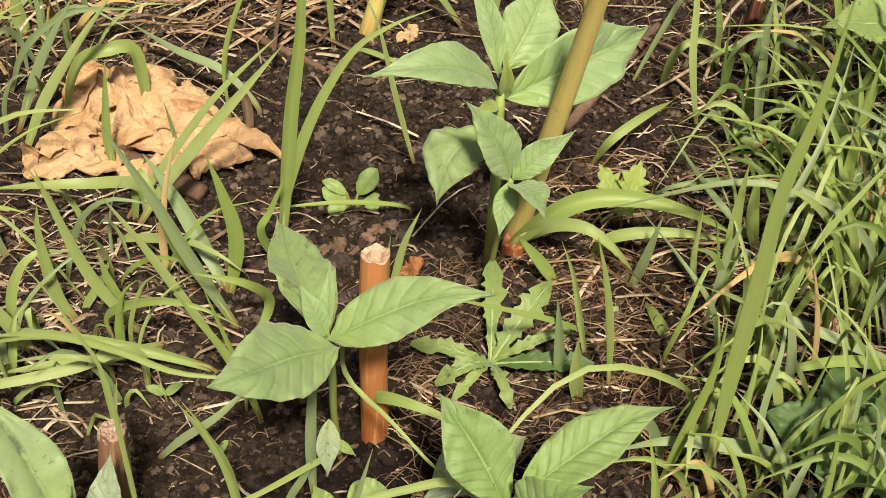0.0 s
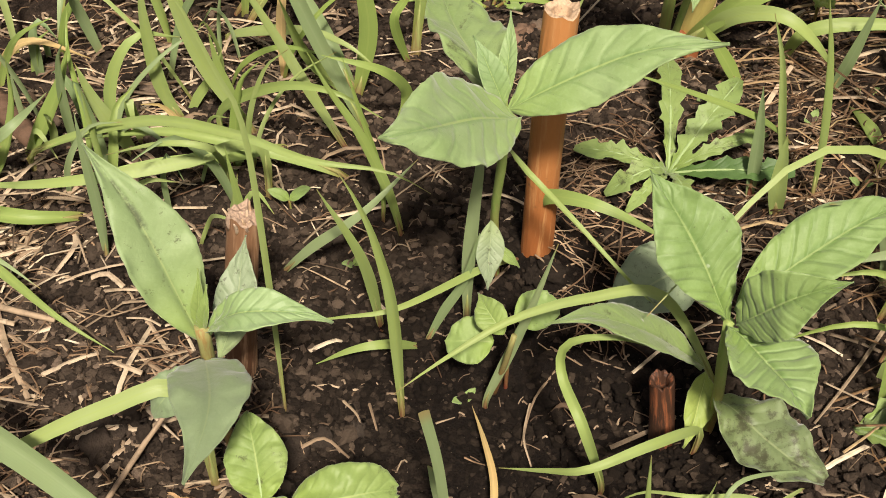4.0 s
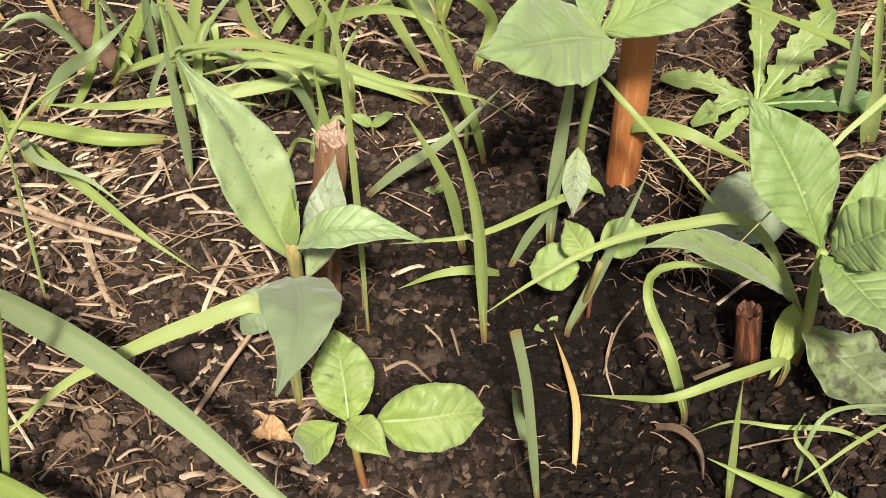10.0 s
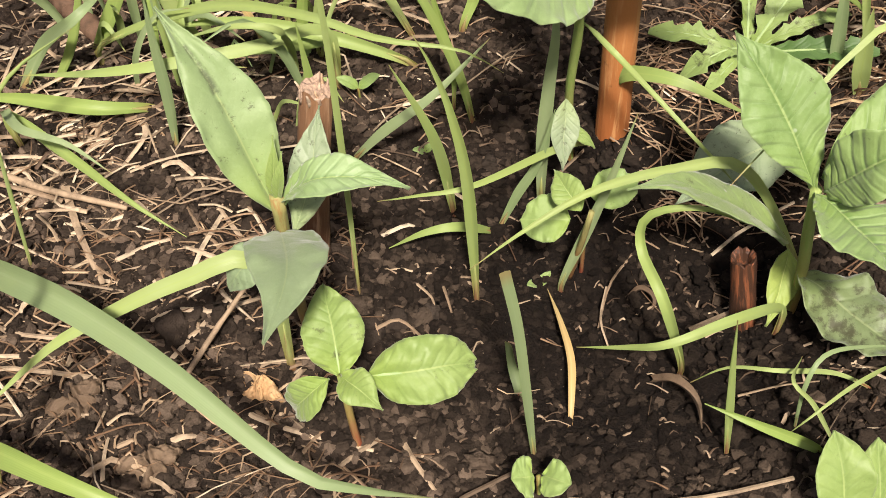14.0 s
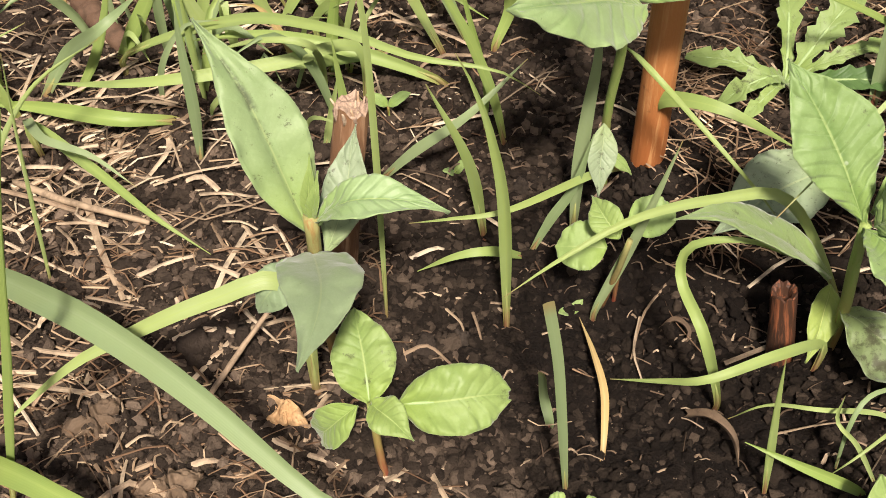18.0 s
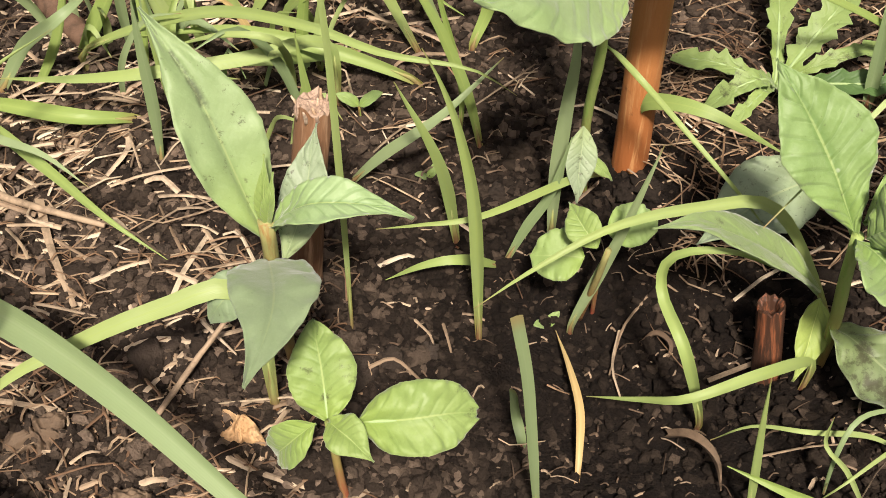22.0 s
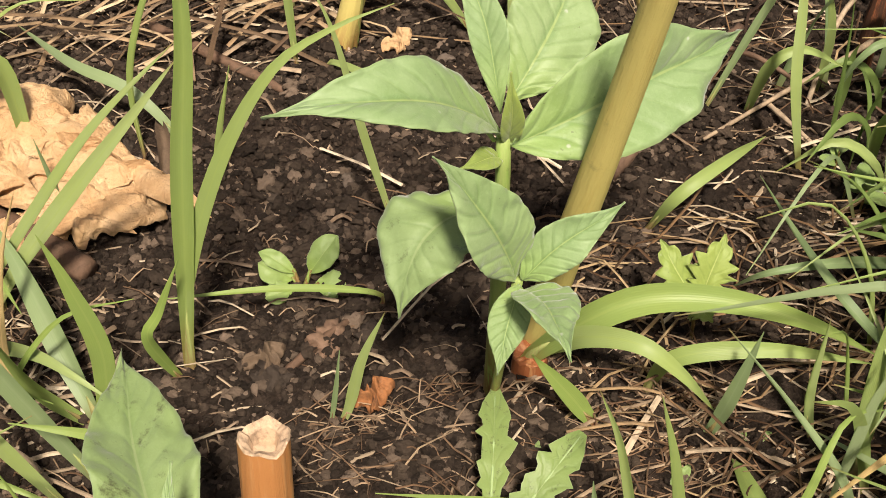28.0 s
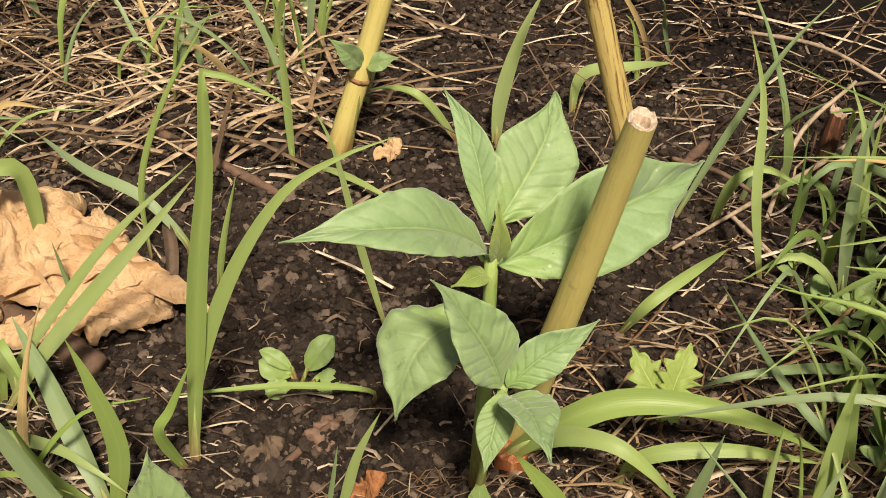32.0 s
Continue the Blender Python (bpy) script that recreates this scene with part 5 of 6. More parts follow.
tuft(
    (0.0043, (0.100, 0.013, -0.006), (0.098, 0.013, 0.036), (0.094, 0.013, 0.067), (0.089, 0.013, 0.091)),
    (0.0046, (0.081, 0.022, -0.006), (0.080, 0.022, 0.029), (0.078, 0.022, 0.052)),
)
tuft(
    (0.0040, (0.151, 0.059, -0.006), (0.146, 0.059, 0.030), (0.147, 0.059, 0.060)),
)
tuft(
    (0.0051, (0.222, 0.002, 0.010), (0.189, -0.005, 0.028), (0.162, -0.008, 0.030), (0.145, 0.001, 0.020)),
)
tuft(
    (0.0048, (0.222, 0.002, 0.010), (0.190, 0.005, 0.030), (0.162, 0.022, 0.035), (0.145, 0.052, 0.025)),
)
tuft(
    (0.0045, (0.119, 0.064, -0.006), (0.125, 0.064, 0.021), (0.132, 0.064, 0.052)),
)
tuft(
    (0.0064, (0.133, 0.029, 0.008), (0.127, 0.038, 0.015), (0.127, 0.059, 0.010)),
)
tuft(
    (0.0060, (0.087, 0.009, -0.006), (0.085, 0.009, 0.016), (0.084, 0.009, 0.042)),
)
tuft(
    (0.0061, (0.157, -0.041, 0.015), (0.135, -0.038, 0.025), (0.109, -0.034, 0.028), (0.089, -0.030, 0.020)),
)
tuft(
    (0.0060, (0.093, 0.075, -0.006), (0.084, 0.075, 0.020), (0.072, 0.075, 0.040)),
)
tuft(
    (0.0055, (0.221, 0.079, -0.006), (0.218, 0.079, 0.046), (0.219, 0.079, 0.094), (0.220, 0.079, 0.116)),
)
tuft(
    (0.0026, (0.031, 0.143, 0.003), (0.001, 0.140, 0.012), (-0.038, 0.136, 0.016)),
)
tuft(
    (0.0036, (0.014, 0.091, -0.006), (0.019, 0.091, 0.005), (0.025, 0.091, 0.027), (0.033, 0.091, 0.046)),
    (0.0017, (0.013, 0.091, -0.006), (0.016, 0.091, 0.013), (0.019, 0.091, 0.032)),
)
tuft(
    (0.0065, (0.186, 0.081, -0.006), (0.180, 0.081, 0.031), (0.179, 0.081, 0.058)),
)
tuft(
    (0.0051, (0.181, 0.227, -0.006), (0.182, 0.214, 0.030), (0.194, 0.213, 0.038), (0.211, 0.210, 0.030)),
)
tuft(
    (0.0051, (0.218, 0.171, -0.006), (0.213, 0.171, 0.040), (0.211, 0.171, 0.078), (0.215, 0.171, 0.094)),
)
tuft(
    (0.0039, (0.006, 0.290, -0.006), (0.006, 0.290, 0.019), (0.006, 0.290, 0.059), (0.004, 0.290, 0.090)),
)
tuft(
    (0.0049, (-0.039, 0.237, 0.004), (-0.055, 0.246, 0.022), (-0.079, 0.263, 0.026), (-0.108, 0.306, 0.020)),
)
tuft(
    (0.0031, (-0.054, 0.236, -0.006), (-0.052, 0.236, 0.035), (-0.038, 0.236, 0.073), (-0.016, 0.236, 0.109)),
)
tuft(
    (0.0047, (0.267, 0.232, 0.010), (0.227, 0.210, 0.040), (0.213, 0.207, 0.035), (0.209, 0.212, 0.015)),
)
tuft(
    (0.0034, (0.021, 0.284, 0.003), (0.038, 0.262, 0.008), (0.054, 0.250, 0.003)),
)

# ---- litter ----
def folds(q):
    """Rounded folds with sharp valleys, as in dry crumpled paper."""
    bent = q + Vector((noise.noise(q * 0.8), noise.noise(q * 0.8 + Vector((4, 0, 0))), 0)) * 0.8
    return 0.45 + 0.7 * noise.noise(q * 0.5) + sum(abs(noise.noise(bent * f + Vector((f, 0, 0)))) * a for f, a in ((0.9, 1.0), (1.9, 0.75), (3.7, 0.42), (7.5, 0.2)))


def crumpled_leaf(label, at, lobes, material, grain=1.0):
    """A dead leaf: creased lobes, curled over at their edges. Lobes: centre, half length and breadth, turn, lift, depth of folds."""
    ob = thing("dead_leaf", (at[0], at[1], ground_z(*at)), label, "dead leaf", "dead leaves")
    for no, (cx, cy, lx, ly, turn, lift, deep) in enumerate(lobes):
        n, m = 60, 48
        verts = []
        c, s = math.cos(turn), math.sin(turn)
        for j in range(m):
            for i in range(n):
                u, v = 2 * i / (n - 1) - 1, 2 * j / (m - 1) - 1
                x, y = u * math.sqrt(1 - v * v / 2), v * math.sqrt(1 - u * u / 2)
                ang, rad = math.atan2(y, x), math.hypot(x, y)
                edge = 1 + 0.16 * math.sin(3 * ang + no * 2) + 0.34 * noise.noise(Vector((math.cos(ang) * 2.4, math.sin(ang) * 2.4, no * 9.0)))
                x, y = x * lx * edge, y * ly * edge
                q = Vector((x * 40, y * 40, no * 5.5)) * grain
                q += Vector((noise.noise(q * 1.3), noise.noise(q * 1.3 + Vector((0, 0, 7))), 0)) * 0.7
                curl = max(0.0, rad - 0.7) / 0.3
                h = deep * folds(q) * (1 - 0.45 * curl) + lift * (1 - rad * rad) + 0.35 * deep * curl * (0.5 + 1.5 * noise.noise(Vector((ang * 1.6, no, 2.0))))
                slip = Vector((noise.noise(q * 0.9 + Vector((3, 1, 0))), noise.noise(q * 0.9 + Vector((0, 5, 2))), 0)) * 0.25 * deep
                pull = 1 - 0.2 * curl * curl
                gx, gy = cx + (x * c - y * s) * pull + slip.x, cy + (x * s + y * c) * pull + slip.y
                verts.append((gx, gy, ground_z(gx, gy) + 0.0015 + max(0.0, h)))
        faces = [(j * n + i, j * n + i + 1, (j + 1) * n + i + 1, (j + 1) * n + i) for j in range(m - 1) for i in range(n - 1)]
        cnt = len(verts)
        verts += [(a, b, h - 0.0005) for a, b, h in verts]
        faces += [tuple(k + cnt for k in f[::-1]) for f in faces]
        hang("leaf_fold", mesh_of("leaf_fold", verts, faces, material), ob)
    return ob


big_leaf = crumpled_leaf("large crumpled light brown dead leaf lying on the soil", (-0.085, 0.212),
              ((-0.110, 0.238, 0.038, 0.026, 0.5, 0.010, 0.011), (-0.078, 0.212, 0.040, 0.022, -0.45, 0.004, 0.011), (-0.130, 0.200, 0.030, 0.022, 0.2, 0.002, 0.010),
               (-0.056, 0.196, 0.024, 0.013, 0.8, 0.001, 0.009), (-0.070, 0.236, 0.026, 0.012, -0.9, 0.004, 0.010), (-0.090, 0.186, 0.022, 0.010, 0.3, 0.001, 0.009)), DEAD)
r = random.Random(61)
for k in range(26):
    # rolled and creased flaps lie over one another on the large leaf
    x, y = r.choice(((-0.112, 0.238), (-0.080, 0.214), (-0.126, 0.204), (-0.060, 0.200), (-0.075, 0.232)))
    x, y, a, l = x + r.uniform(-0.018, 0.018), y + r.uniform(-0.012, 0.012), r.uniform(-0.9, 0.9), r.uniform(0.010, 0.022)
    z = ground_z(x, y) + r.uniform(0.008, 0.016)
    dx, dy, up = math.cos(a) * l, math.sin(a) * l, r.uniform(0.003, 0.011)
    line = [(x - dx, y - dy, z - up * 0.6), (x - dx * 0.4, y - dy * 0.4 + r.uniform(-0.004, 0.004), z + up * r.uniform(0.3, 1.0)), (x + dx * 0.4, y + dy * 0.4 + r.uniform(-0.004, 0.004), z + up * r.uniform(0.2, 0.9)), (x + dx, y + dy, z - up * 0.5)]
    v, f, uv = blade_shape(r.uniform(0.008, 0.017), line, face=(r.uniform(-0.5, 0.5), r.uniform(-0.9, 0.1), 0.8), twist=r.uniform(-1.8, 1.8), rings=23, narrow=0.75, fold=r.uniform(-0.9, 1.1))
    v = [q + Vector((noise.noise(q * 160), noise.noise(q * 160 + Vector((5, 0, 0))), noise.noise(q * 160 + Vector((0, 7, 0))))) * 0.0024 for q in v]
    hang("curled_flap", mesh_of("curled_flap", v, f, DEAD, uv), big_leaf)
crumpled_leaf("small crumpled orange-brown dead leaf on dark soil", (0.027, 0.095), ((0.027, 0.095, 0.008, 0.0045, 0.3, 0.001, 0.006),), RUST, 3.0)
crumpled_leaf("crumbling brown dead leaf lying among straw", (-0.165, -0.085), ((-0.165, -0.085, 0.010, 0.006, 0.6, 0.000, 0.005),), BROWN_LEAF, 4.0)
crumpled_leaf("withered brown leaf scrap near the seedling", (-0.108, -0.056), ((-0.108, -0.056, 0.008, 0.004, -0.5, 0.001, 0.005),), BROWN_LEAF, 3.0)
crumpled_leaf("pale pinkish scrap of dead leaf on the far soil", (0.050, 0.294), ((0.050, 0.294, 0.008, 0.005, 0.5, 0.001, 0.005),), DEAD, 3.0)
crumpled_leaf("brown crumpled leaf scrap by the grey clod", (-0.142, -0.108), ((-0.142, -0.108, 0.010, 0.006, 0.2, 0.000, 0.005),), BROWN_LEAF, 4.0)
crumpled_leaf("torn tan leaf scrap under the dusty shoot", (-0.113, -0.086), ((-0.113, -0.086, 0.009, 0.004, -0.7, 0.001, 0.005),), DEAD, 3.0)
crumpled_leaf("brown leaf scrap at the foot of the far twig", (-0.006, 0.118), ((-0.006, 0.118, 0.008, 0.005, 0.4, 0.001, 0.005),), BROWN_LEAF, 3.0)


def rod(name, label, category, points, r0, r1, material, group="", sides=9, wobble=0.4):
    v, f = tube(points, [r0 * 0.8, r0, (r0 + r1) / 2, r1, r1 * 0.75], sides + 3, 30, wobble, rng.random() * 9)
    ob = hang(name, mesh_of(name, v, f, material), None, points[0])
    return tagged(ob, label, category, group)


def on_ground(x, y, up=0.0):
    return (x, y, ground_z(x, y) + up)


rod("twig", "thick grey-brown broken twig lying on the soil", "twig", [on_ground(-0.138, 0.226, 0.005), on_ground(-0.103, 0.197, 0.006), on_ground(-0.067, 0.167, 0.006)], 0.0052, 0.0058, BARK)
rod("twig", "brown twig lying behind the green shoots", "twig", [on_ground(0.194, 0.280, 0.006), on_ground(0.155, 0.232, 0.008), on_ground(0.120, 0.192, 0.004)], 0.0030, 0.0036, BARK)
rod("twig", "reddish brown twig among the far litter", "twig", [on_ground(-0.056, 0.320, 0.006), on_ground(-0.030, 0.297, 0.005), on_ground(0.001, 0.272, 0.003)], 0.0026, 0.0022, BARK)
rod("twig", "thick reddish brown old stalk lying among the grass", "twig", [on_ground(-0.200, 0.112, 0.006), on_ground(-0.186, 0.092, 0.006), on_ground(-0.174, 0.076, 0.005)], 0.0050, 0.0044, BARK)
rod("twig", "thin brown crooked twig by the rosette", "twig", [on_ground(0.000, 0.115, 0.002), on_ground(0.016, 0.128, 0.006), on_ground(0.026, 0.140, 0.002)], 0.0016, 0.0010, BARK)


def dry_stalk(label, r0, r1, *points, material=None):
    rod("dry_stalk", label, "dead stalk", [on_ground(*q) for q in points], r0, r1, material or STRAW, "dry stalks", 7, 0.25)


dry_stalk("long pale dry stalk bent over the far grass", 0.0011, 0.0009, (0.2367, 0.3609, 0.014), (0.265, 0.330, 0.022), (0.2928, 0.2957, 0.016))
dry_stalk("pale jointed dry stalk lying against the far stub", 0.0014, 0.0010, (0.283, 0.2726, 0.026), (0.2334, 0.2440, 0.016), (0.190, 0.222, 0.010), (0.1586, 0.2055, 0.006))
dry_stalk("brown broken stalk across the bare far soil", 0.0011, 0.0008, (0.1875, 0.2242, 0.008), (0.192, 0.210, 0.008), (0.201, 0.1935, 0.004))
dry_stalk("thin brown stalk propped on the far litter", 0.0012, 0.0009, (0.1690, 0.2500, 0.020), (0.187, 0.236, 0.020), (0.205, 0.226, 0.010), material=BARK)
dry_stalk("yellowish dry stalk standing in the far grass", 0.0012, 0.0010, (0.205, 0.225, 0.0), (0.222, 0.246, 0.03), (0.250, 0.262, 0.045))
dry_stalk("pale hollow stalk lying among straw", 0.0013, 0.0011, (-0.205, 0.012, 0.006), (-0.185, 0.000, 0.007), (-0.158, -0.010, 0.005))
dry_stalk("pink-brown dry stalk leaning over a clod", 0.0009, 0.0007, (-0.1375, -0.0850, 0.004), (-0.122, -0.064, 0.012), (-0.108, -0.046, 0.018))
cut_stem("short red-brown old stub at the far edge with a green bud", (0.236, 0.250, -0.004), (0.240, 0.252, 0.036), 0.0046, 0.0038, STUB, ragged=0.8, hollow=False, seed=8, ridges=0.15, pith=PITH_BROWN)
cut_stem("red-brown stub of the foot of a tall stem", (0.0745, 0.1010, -0.006), (0.0755, 0.1000, 0.012), 0.0060, 0.0054, RED_FOOT, ragged=0.2, hollow=False, seed=9, ridges=0.12, pith=RED_FOOT)


def lump(name, label, category, at, size, material, seed, group="", flat=0.75):
    """A stone or clod: a ball of facets knocked out of round."""
    bm = bmesh.new()
    bmesh.ops.create_icosphere(bm, subdivisions=4 if size[0] > 0.0055 else 3, radius=1)
    for v in bm.verts:
        k = 1 + 0.6 * noise.noise(v.co * 1.3 + Vector((seed * 4.1, 0, 0))) + 0.45 * noise.noise(v.co * 2.7 + Vector((0, seed * 2.3, 0))) + 0.25 * noise.noise(v.co * 5.5 + Vector((seed, 0, 0))) + 0.14 * noise.noise(v.co * 13)
        v.co = Vector((v.co.x * size[0], v.co.y * size[1], v.co.z * size[2])) * k
    me = bpy.data.meshes.new(name)
    bm.to_mesh(me)
    bm.free()
    me.polygons.foreach_set("use_smooth", [True] * len(me.polygons))
    me.materials.append(material)
    ob = new(name, me)
    ob.location = on_ground(at[0], at[1], size[2] * 0.45)
    ob.rotation_euler = (0, 0, seed * 1.3)
    return tagged(ob, label, category, group)


lump("soil_clod", "greyish brown hard lump of soil", "clod", (-0.138, -0.060), (0.0085, 0.0065, 0.0055), CLOD, 1, "soil clods")
lump("soil_clod", "brown flat crumbling clod of soil", "clod", (-0.122, -0.083), (0.0065, 0.0045, 0.0030), CLOD, 2, "soil clods")
lump("soil_clod", "rounded grey clod beside the orange stem", "clod", (-0.001, -0.008), (0.0034, 0.0030, 0.0030), CLOD, 3, "soil clods")
lump("soil_clod", "grey-brown clod near the pale seedling", "clod", (-0.083, -0.066), (0.0045, 0.0050, 0.0040), CLOD, 4, "soil clods")
lump("soil_clod", "brown rounded clod beside a thin twig", "clod", (-0.004, 0.111), (0.0055, 0.0050, 0.0045), CLOD, 5, "soil clods")
lump("soil_clod", "grey clod at the foot of the orange stem", "clod", (0.0065, -0.0085), (0.0045, 0.0035, 0.0038), CLOD, 7, "soil clods")
lump("soil_clod", "dark clod on the far soil", "clod", (0.000, 0.305), (0.0075, 0.0060, 0.0060), CLOD, 6, "soil clods")
lump("root_knot", "brown knotty root lump on the damp soil", "root", (0.0132, 0.1255), (0.0068, 0.0055, 0.0050), BARK, 8)
lump("pale_grain", "small white oval grain lying on the soil", "seed", (-0.140, -0.050), (0.0021, 0.0010, 0.0009), SEED, 0.1)

for k in range(90):
    while True:
        x, y = rng.uniform(-0.20, 0.12), rng.uniform(-0.11, 0.30)
        if math.hypot(x, y + 0.05) > 0.06:
            break
    s = rng.uniform(0.0018, 0.0042)
    lump("soil_clod", "small rough lump of dark soil", "clod", (x, y), (s, s * rng.uniform(0.7, 1.1), s * rng.uniform(0.6, 0.9)), CRUMB if k % 3 else CLOD, k * 0.77, "soil clods")

for k in range(70):
    x, y = rng.uniform(-0.09, 0.14), rng.uniform(0.10, 0.34)
    s = rng.uniform(0.0018, 0.0055) * rng.uniform(0.6, 1.0)
    lump("soil_clod", "rough crumbly lump of grey-brown soil", "clod", (x, y), (s, s * rng.uniform(0.7, 1.1), s * rng.uniform(0.6, 0.9)), CLOD if k % 3 else CRUMB, k * 0.53, "soil clods")


def scatter_mesh(name, label, category, material, pieces):
    """Many small pieces in one object of kind stuff; pieces yields vertices and faces."""
    verts, faces = [], []
    for v, f in pieces:
        o = len(verts)
        verts += v
        faces += [tuple(k + o for k in q) for q in f]
    me = mesh_of(name, verts, faces, material, smooth=False)
    return tagged(new(name, me), label, category, kind="stuff")


def lump_shapes(level, count, seed):
    """Crumbs to sow: balls of facets knocked out of round, as arrays."""
    bm = bmesh.new()
    bmesh.ops.create_icosphere(bm, subdivisions=level, radius=1)
    ball, faces = [v.co.copy() for v in bm.verts], np.array([[v.index for v in f.verts] for f in bm.faces])
    bm.free()
    out = []
    for k in range(count):
        off = Vector((seed + k * 3.7, k * 1.9, 0.4))
        out.append(np.array([Vector((c.x * 1.1, c.y * 0.95, c.z * 0.8)) * (1 + 0.75 * noise.noise(c * 1.1 + off) + 0.55 * noise.noise(c * 2.3 + off) + (0.3 * noise.noise(c * 5.1 + off) if level > 1 else 0.0)) for c in ball]))
    return out, faces


def sow(name, label, category, material, places, shapes, faces, seed):
    """Sets a lump at every place (x, y, z, size), turned at random, all in one object of kind stuff."""
    g = np.random.default_rng(seed)
    per = len(shapes[0])
    verts = np.empty((len(places) * per, 3))
    for k, (x, y, z, s) in enumerate(places):
        a, b = g.uniform(0, 6.28, 2)
        ca, sa, cb, sb = math.cos(a), math.sin(a), math.cos(b), math.sin(b)
        turn = np.array(((ca, -sa, 0), (sa * cb, ca * cb, -sb), (sa * sb, ca * sb, cb)))
        verts[k * per : (k + 1) * per] = shapes[k % len(shapes)] @ turn * (s * g.uniform(0.8, 1.15), s * g.uniform(0.8, 1.15), s * g.uniform(0.65, 0.9)) + (x, y, z)
    loops = (faces[None] + (np.arange(len(places)) * per)[:, None, None]).reshape(-1)
    me = bpy.data.meshes.new(name)
    me.vertices.add(len(verts))
    me.vertices.foreach_set("co", verts.reshape(-1))
    me.loops.add(len(loops))
    me.loops.foreach_set("vertex_index", loops)
    me.polygons.add(len(loops) // 3)
    me.polygons.foreach_set("loop_start", np.arange(0, len(loops), 3))
    me.polygons.foreach_set("use_smooth", np.full(len(loops) // 3, per > 20))
    me.update(calc_edges=True)
    me.materials.append(material)
    return tagged(new(name, me), label, category, kind="stuff")


def sown(count, seed, small, large, power, box, keep):
    """Places for crumbs: thick in patches, thinner where keep says so."""
    r, out = random.Random(seed), []
    while len(out) < count:
        x, y = r.uniform(*box[:2]), r.uniform(*box[2:])
        if r.random() > keep(x, y) * (0.7 + noise.noise(Vector((x * 22, y * 22, seed)))):
            continue
        s = small + (large - small) * r.random() ** power
        out.append((x, y, ground_z(x, y) + rough_z(x, y) + s * r.uniform(0.2, 0.65), s))
    return out


def bare(x, y):
    return 0.30 if math.hypot(x - 0.01, y + 0.06) < 0.06 else 1.0


def cloddy(x, y):
    """Larger lumps lie on the drier ground round the hollow."""
    w = math.exp(-(((x + 0.10) / 0.06) ** 2 + ((y + 0.05) / 0.06) ** 2)) + math.exp(-(((x - 0.02) / 0.09) ** 2 + ((y - 0.21) / 0.10) ** 2))
    return min(1.0, 0.18 + w) * (0.12 if math.hypot(x + 0.005, y + 0.055) < 0.055 else 1.0)


SOWN_BOX = (-0.23, 0.19, -0.14, 0.36)
grains, grain_faces = lump_shapes(1, 16, 2.0)
lumps, lump_faces = lump_shapes(3, 14, 9.0)
sow("soil_crumbs", "loose dark crumbs of garden soil", "soil", CRUMB, sown(42000, 21, 0.00050, 0.0023, 2.1, (-0.21, 0.10, -0.14, 0.09), bare), grains, grain_faces, 1)
sow("far_crumbs", "loose dark crumbs of soil behind the shoots", "soil", CRUMB, sown(36000, 26, 0.00055, 0.0022, 1.9, (-0.16, 0.29, 0.09, 0.47), bare), grains, grain_faces, 4)
sow("soil_lumps", "rounded dark brown lumps of crumbly soil", "soil", CRUMB, sown(1700, 22, 0.0011, 0.0036, 2.6, SOWN_BOX, cloddy), lumps, lump_faces, 2)
sow("dry_lumps", "paler dry lumps of soil lying on top", "soil", CLOD, sown(420, 24, 0.0008, 0.0028, 2.6, SOWN_BOX, cloddy), lumps, lump_faces, 3)


def strip(points, width, thick, taper=0.7, count=0):
    """A flat bit of straw, a split stalk with four sides."""
    line = curve(points, count or (len(points) * 2 if len(points) > 2 else 3))
    verts, faces = [], []
    n = len(line)
    for i, (p, (t, s, m)) in enumerate(zip(line, frames_along(line, (0.1, -0.3, 1)))):
        w = width * 0.5 * (1 - (1 - taper) * i / (n - 1))
        verts += [p - s * w, p + m * thick, p + s * w, p - m * thick]
    for i in range(n - 1):
        for j in range(4):
            a, b = i * 4 + j, i * 4 + (j + 1) % 4
            faces.append((a, a + 4, b + 4, b))
    faces += [(0, 1, 2, 3), tuple(4 * n - 4 + j for j in (3, 2, 1, 0))]
    return verts, faces


def litter_weight(x, y):
    """Where the litter lies thick: on the drier ground to both sides and behind."""
    w = 0.8 * math.exp(-(((x + 0.19) / 0.06) ** 2 + ((y - 0.02) / 0.07) ** 2))
    w += 0.22 * math.exp(-(((x - 0.18) / 0.09) ** 2 + ((y - 0.03) / 0.12) ** 2))
    w += 0.55 * math.exp(-(((y - 0.40) / 0.07) ** 2)) * (1.0 if x < 0.05 else 0.08)
    w += 0.65 * math.exp(-(((x + 0.13) / 0.10) ** 2 + ((y - 0.12) / 0.06) ** 2))
    w += 0.10 * math.exp(-(((x - 0.20) / 0.08) ** 2 + ((y - 0.25) / 0.15) ** 2))
    w *= 1 - 0.85 * math.exp(-(((x - 0.05) / 0.08) ** 2 + ((y - 0.17) / 0.10) ** 2))
    return min(1.0, w + (0.05 if 0.07 < y < 0.33 and -0.06 < x < 0.15 else 0.14) * (1.0 if math.hypot(x + 0.01, y + 0.05) > 0.075 else 0.1))


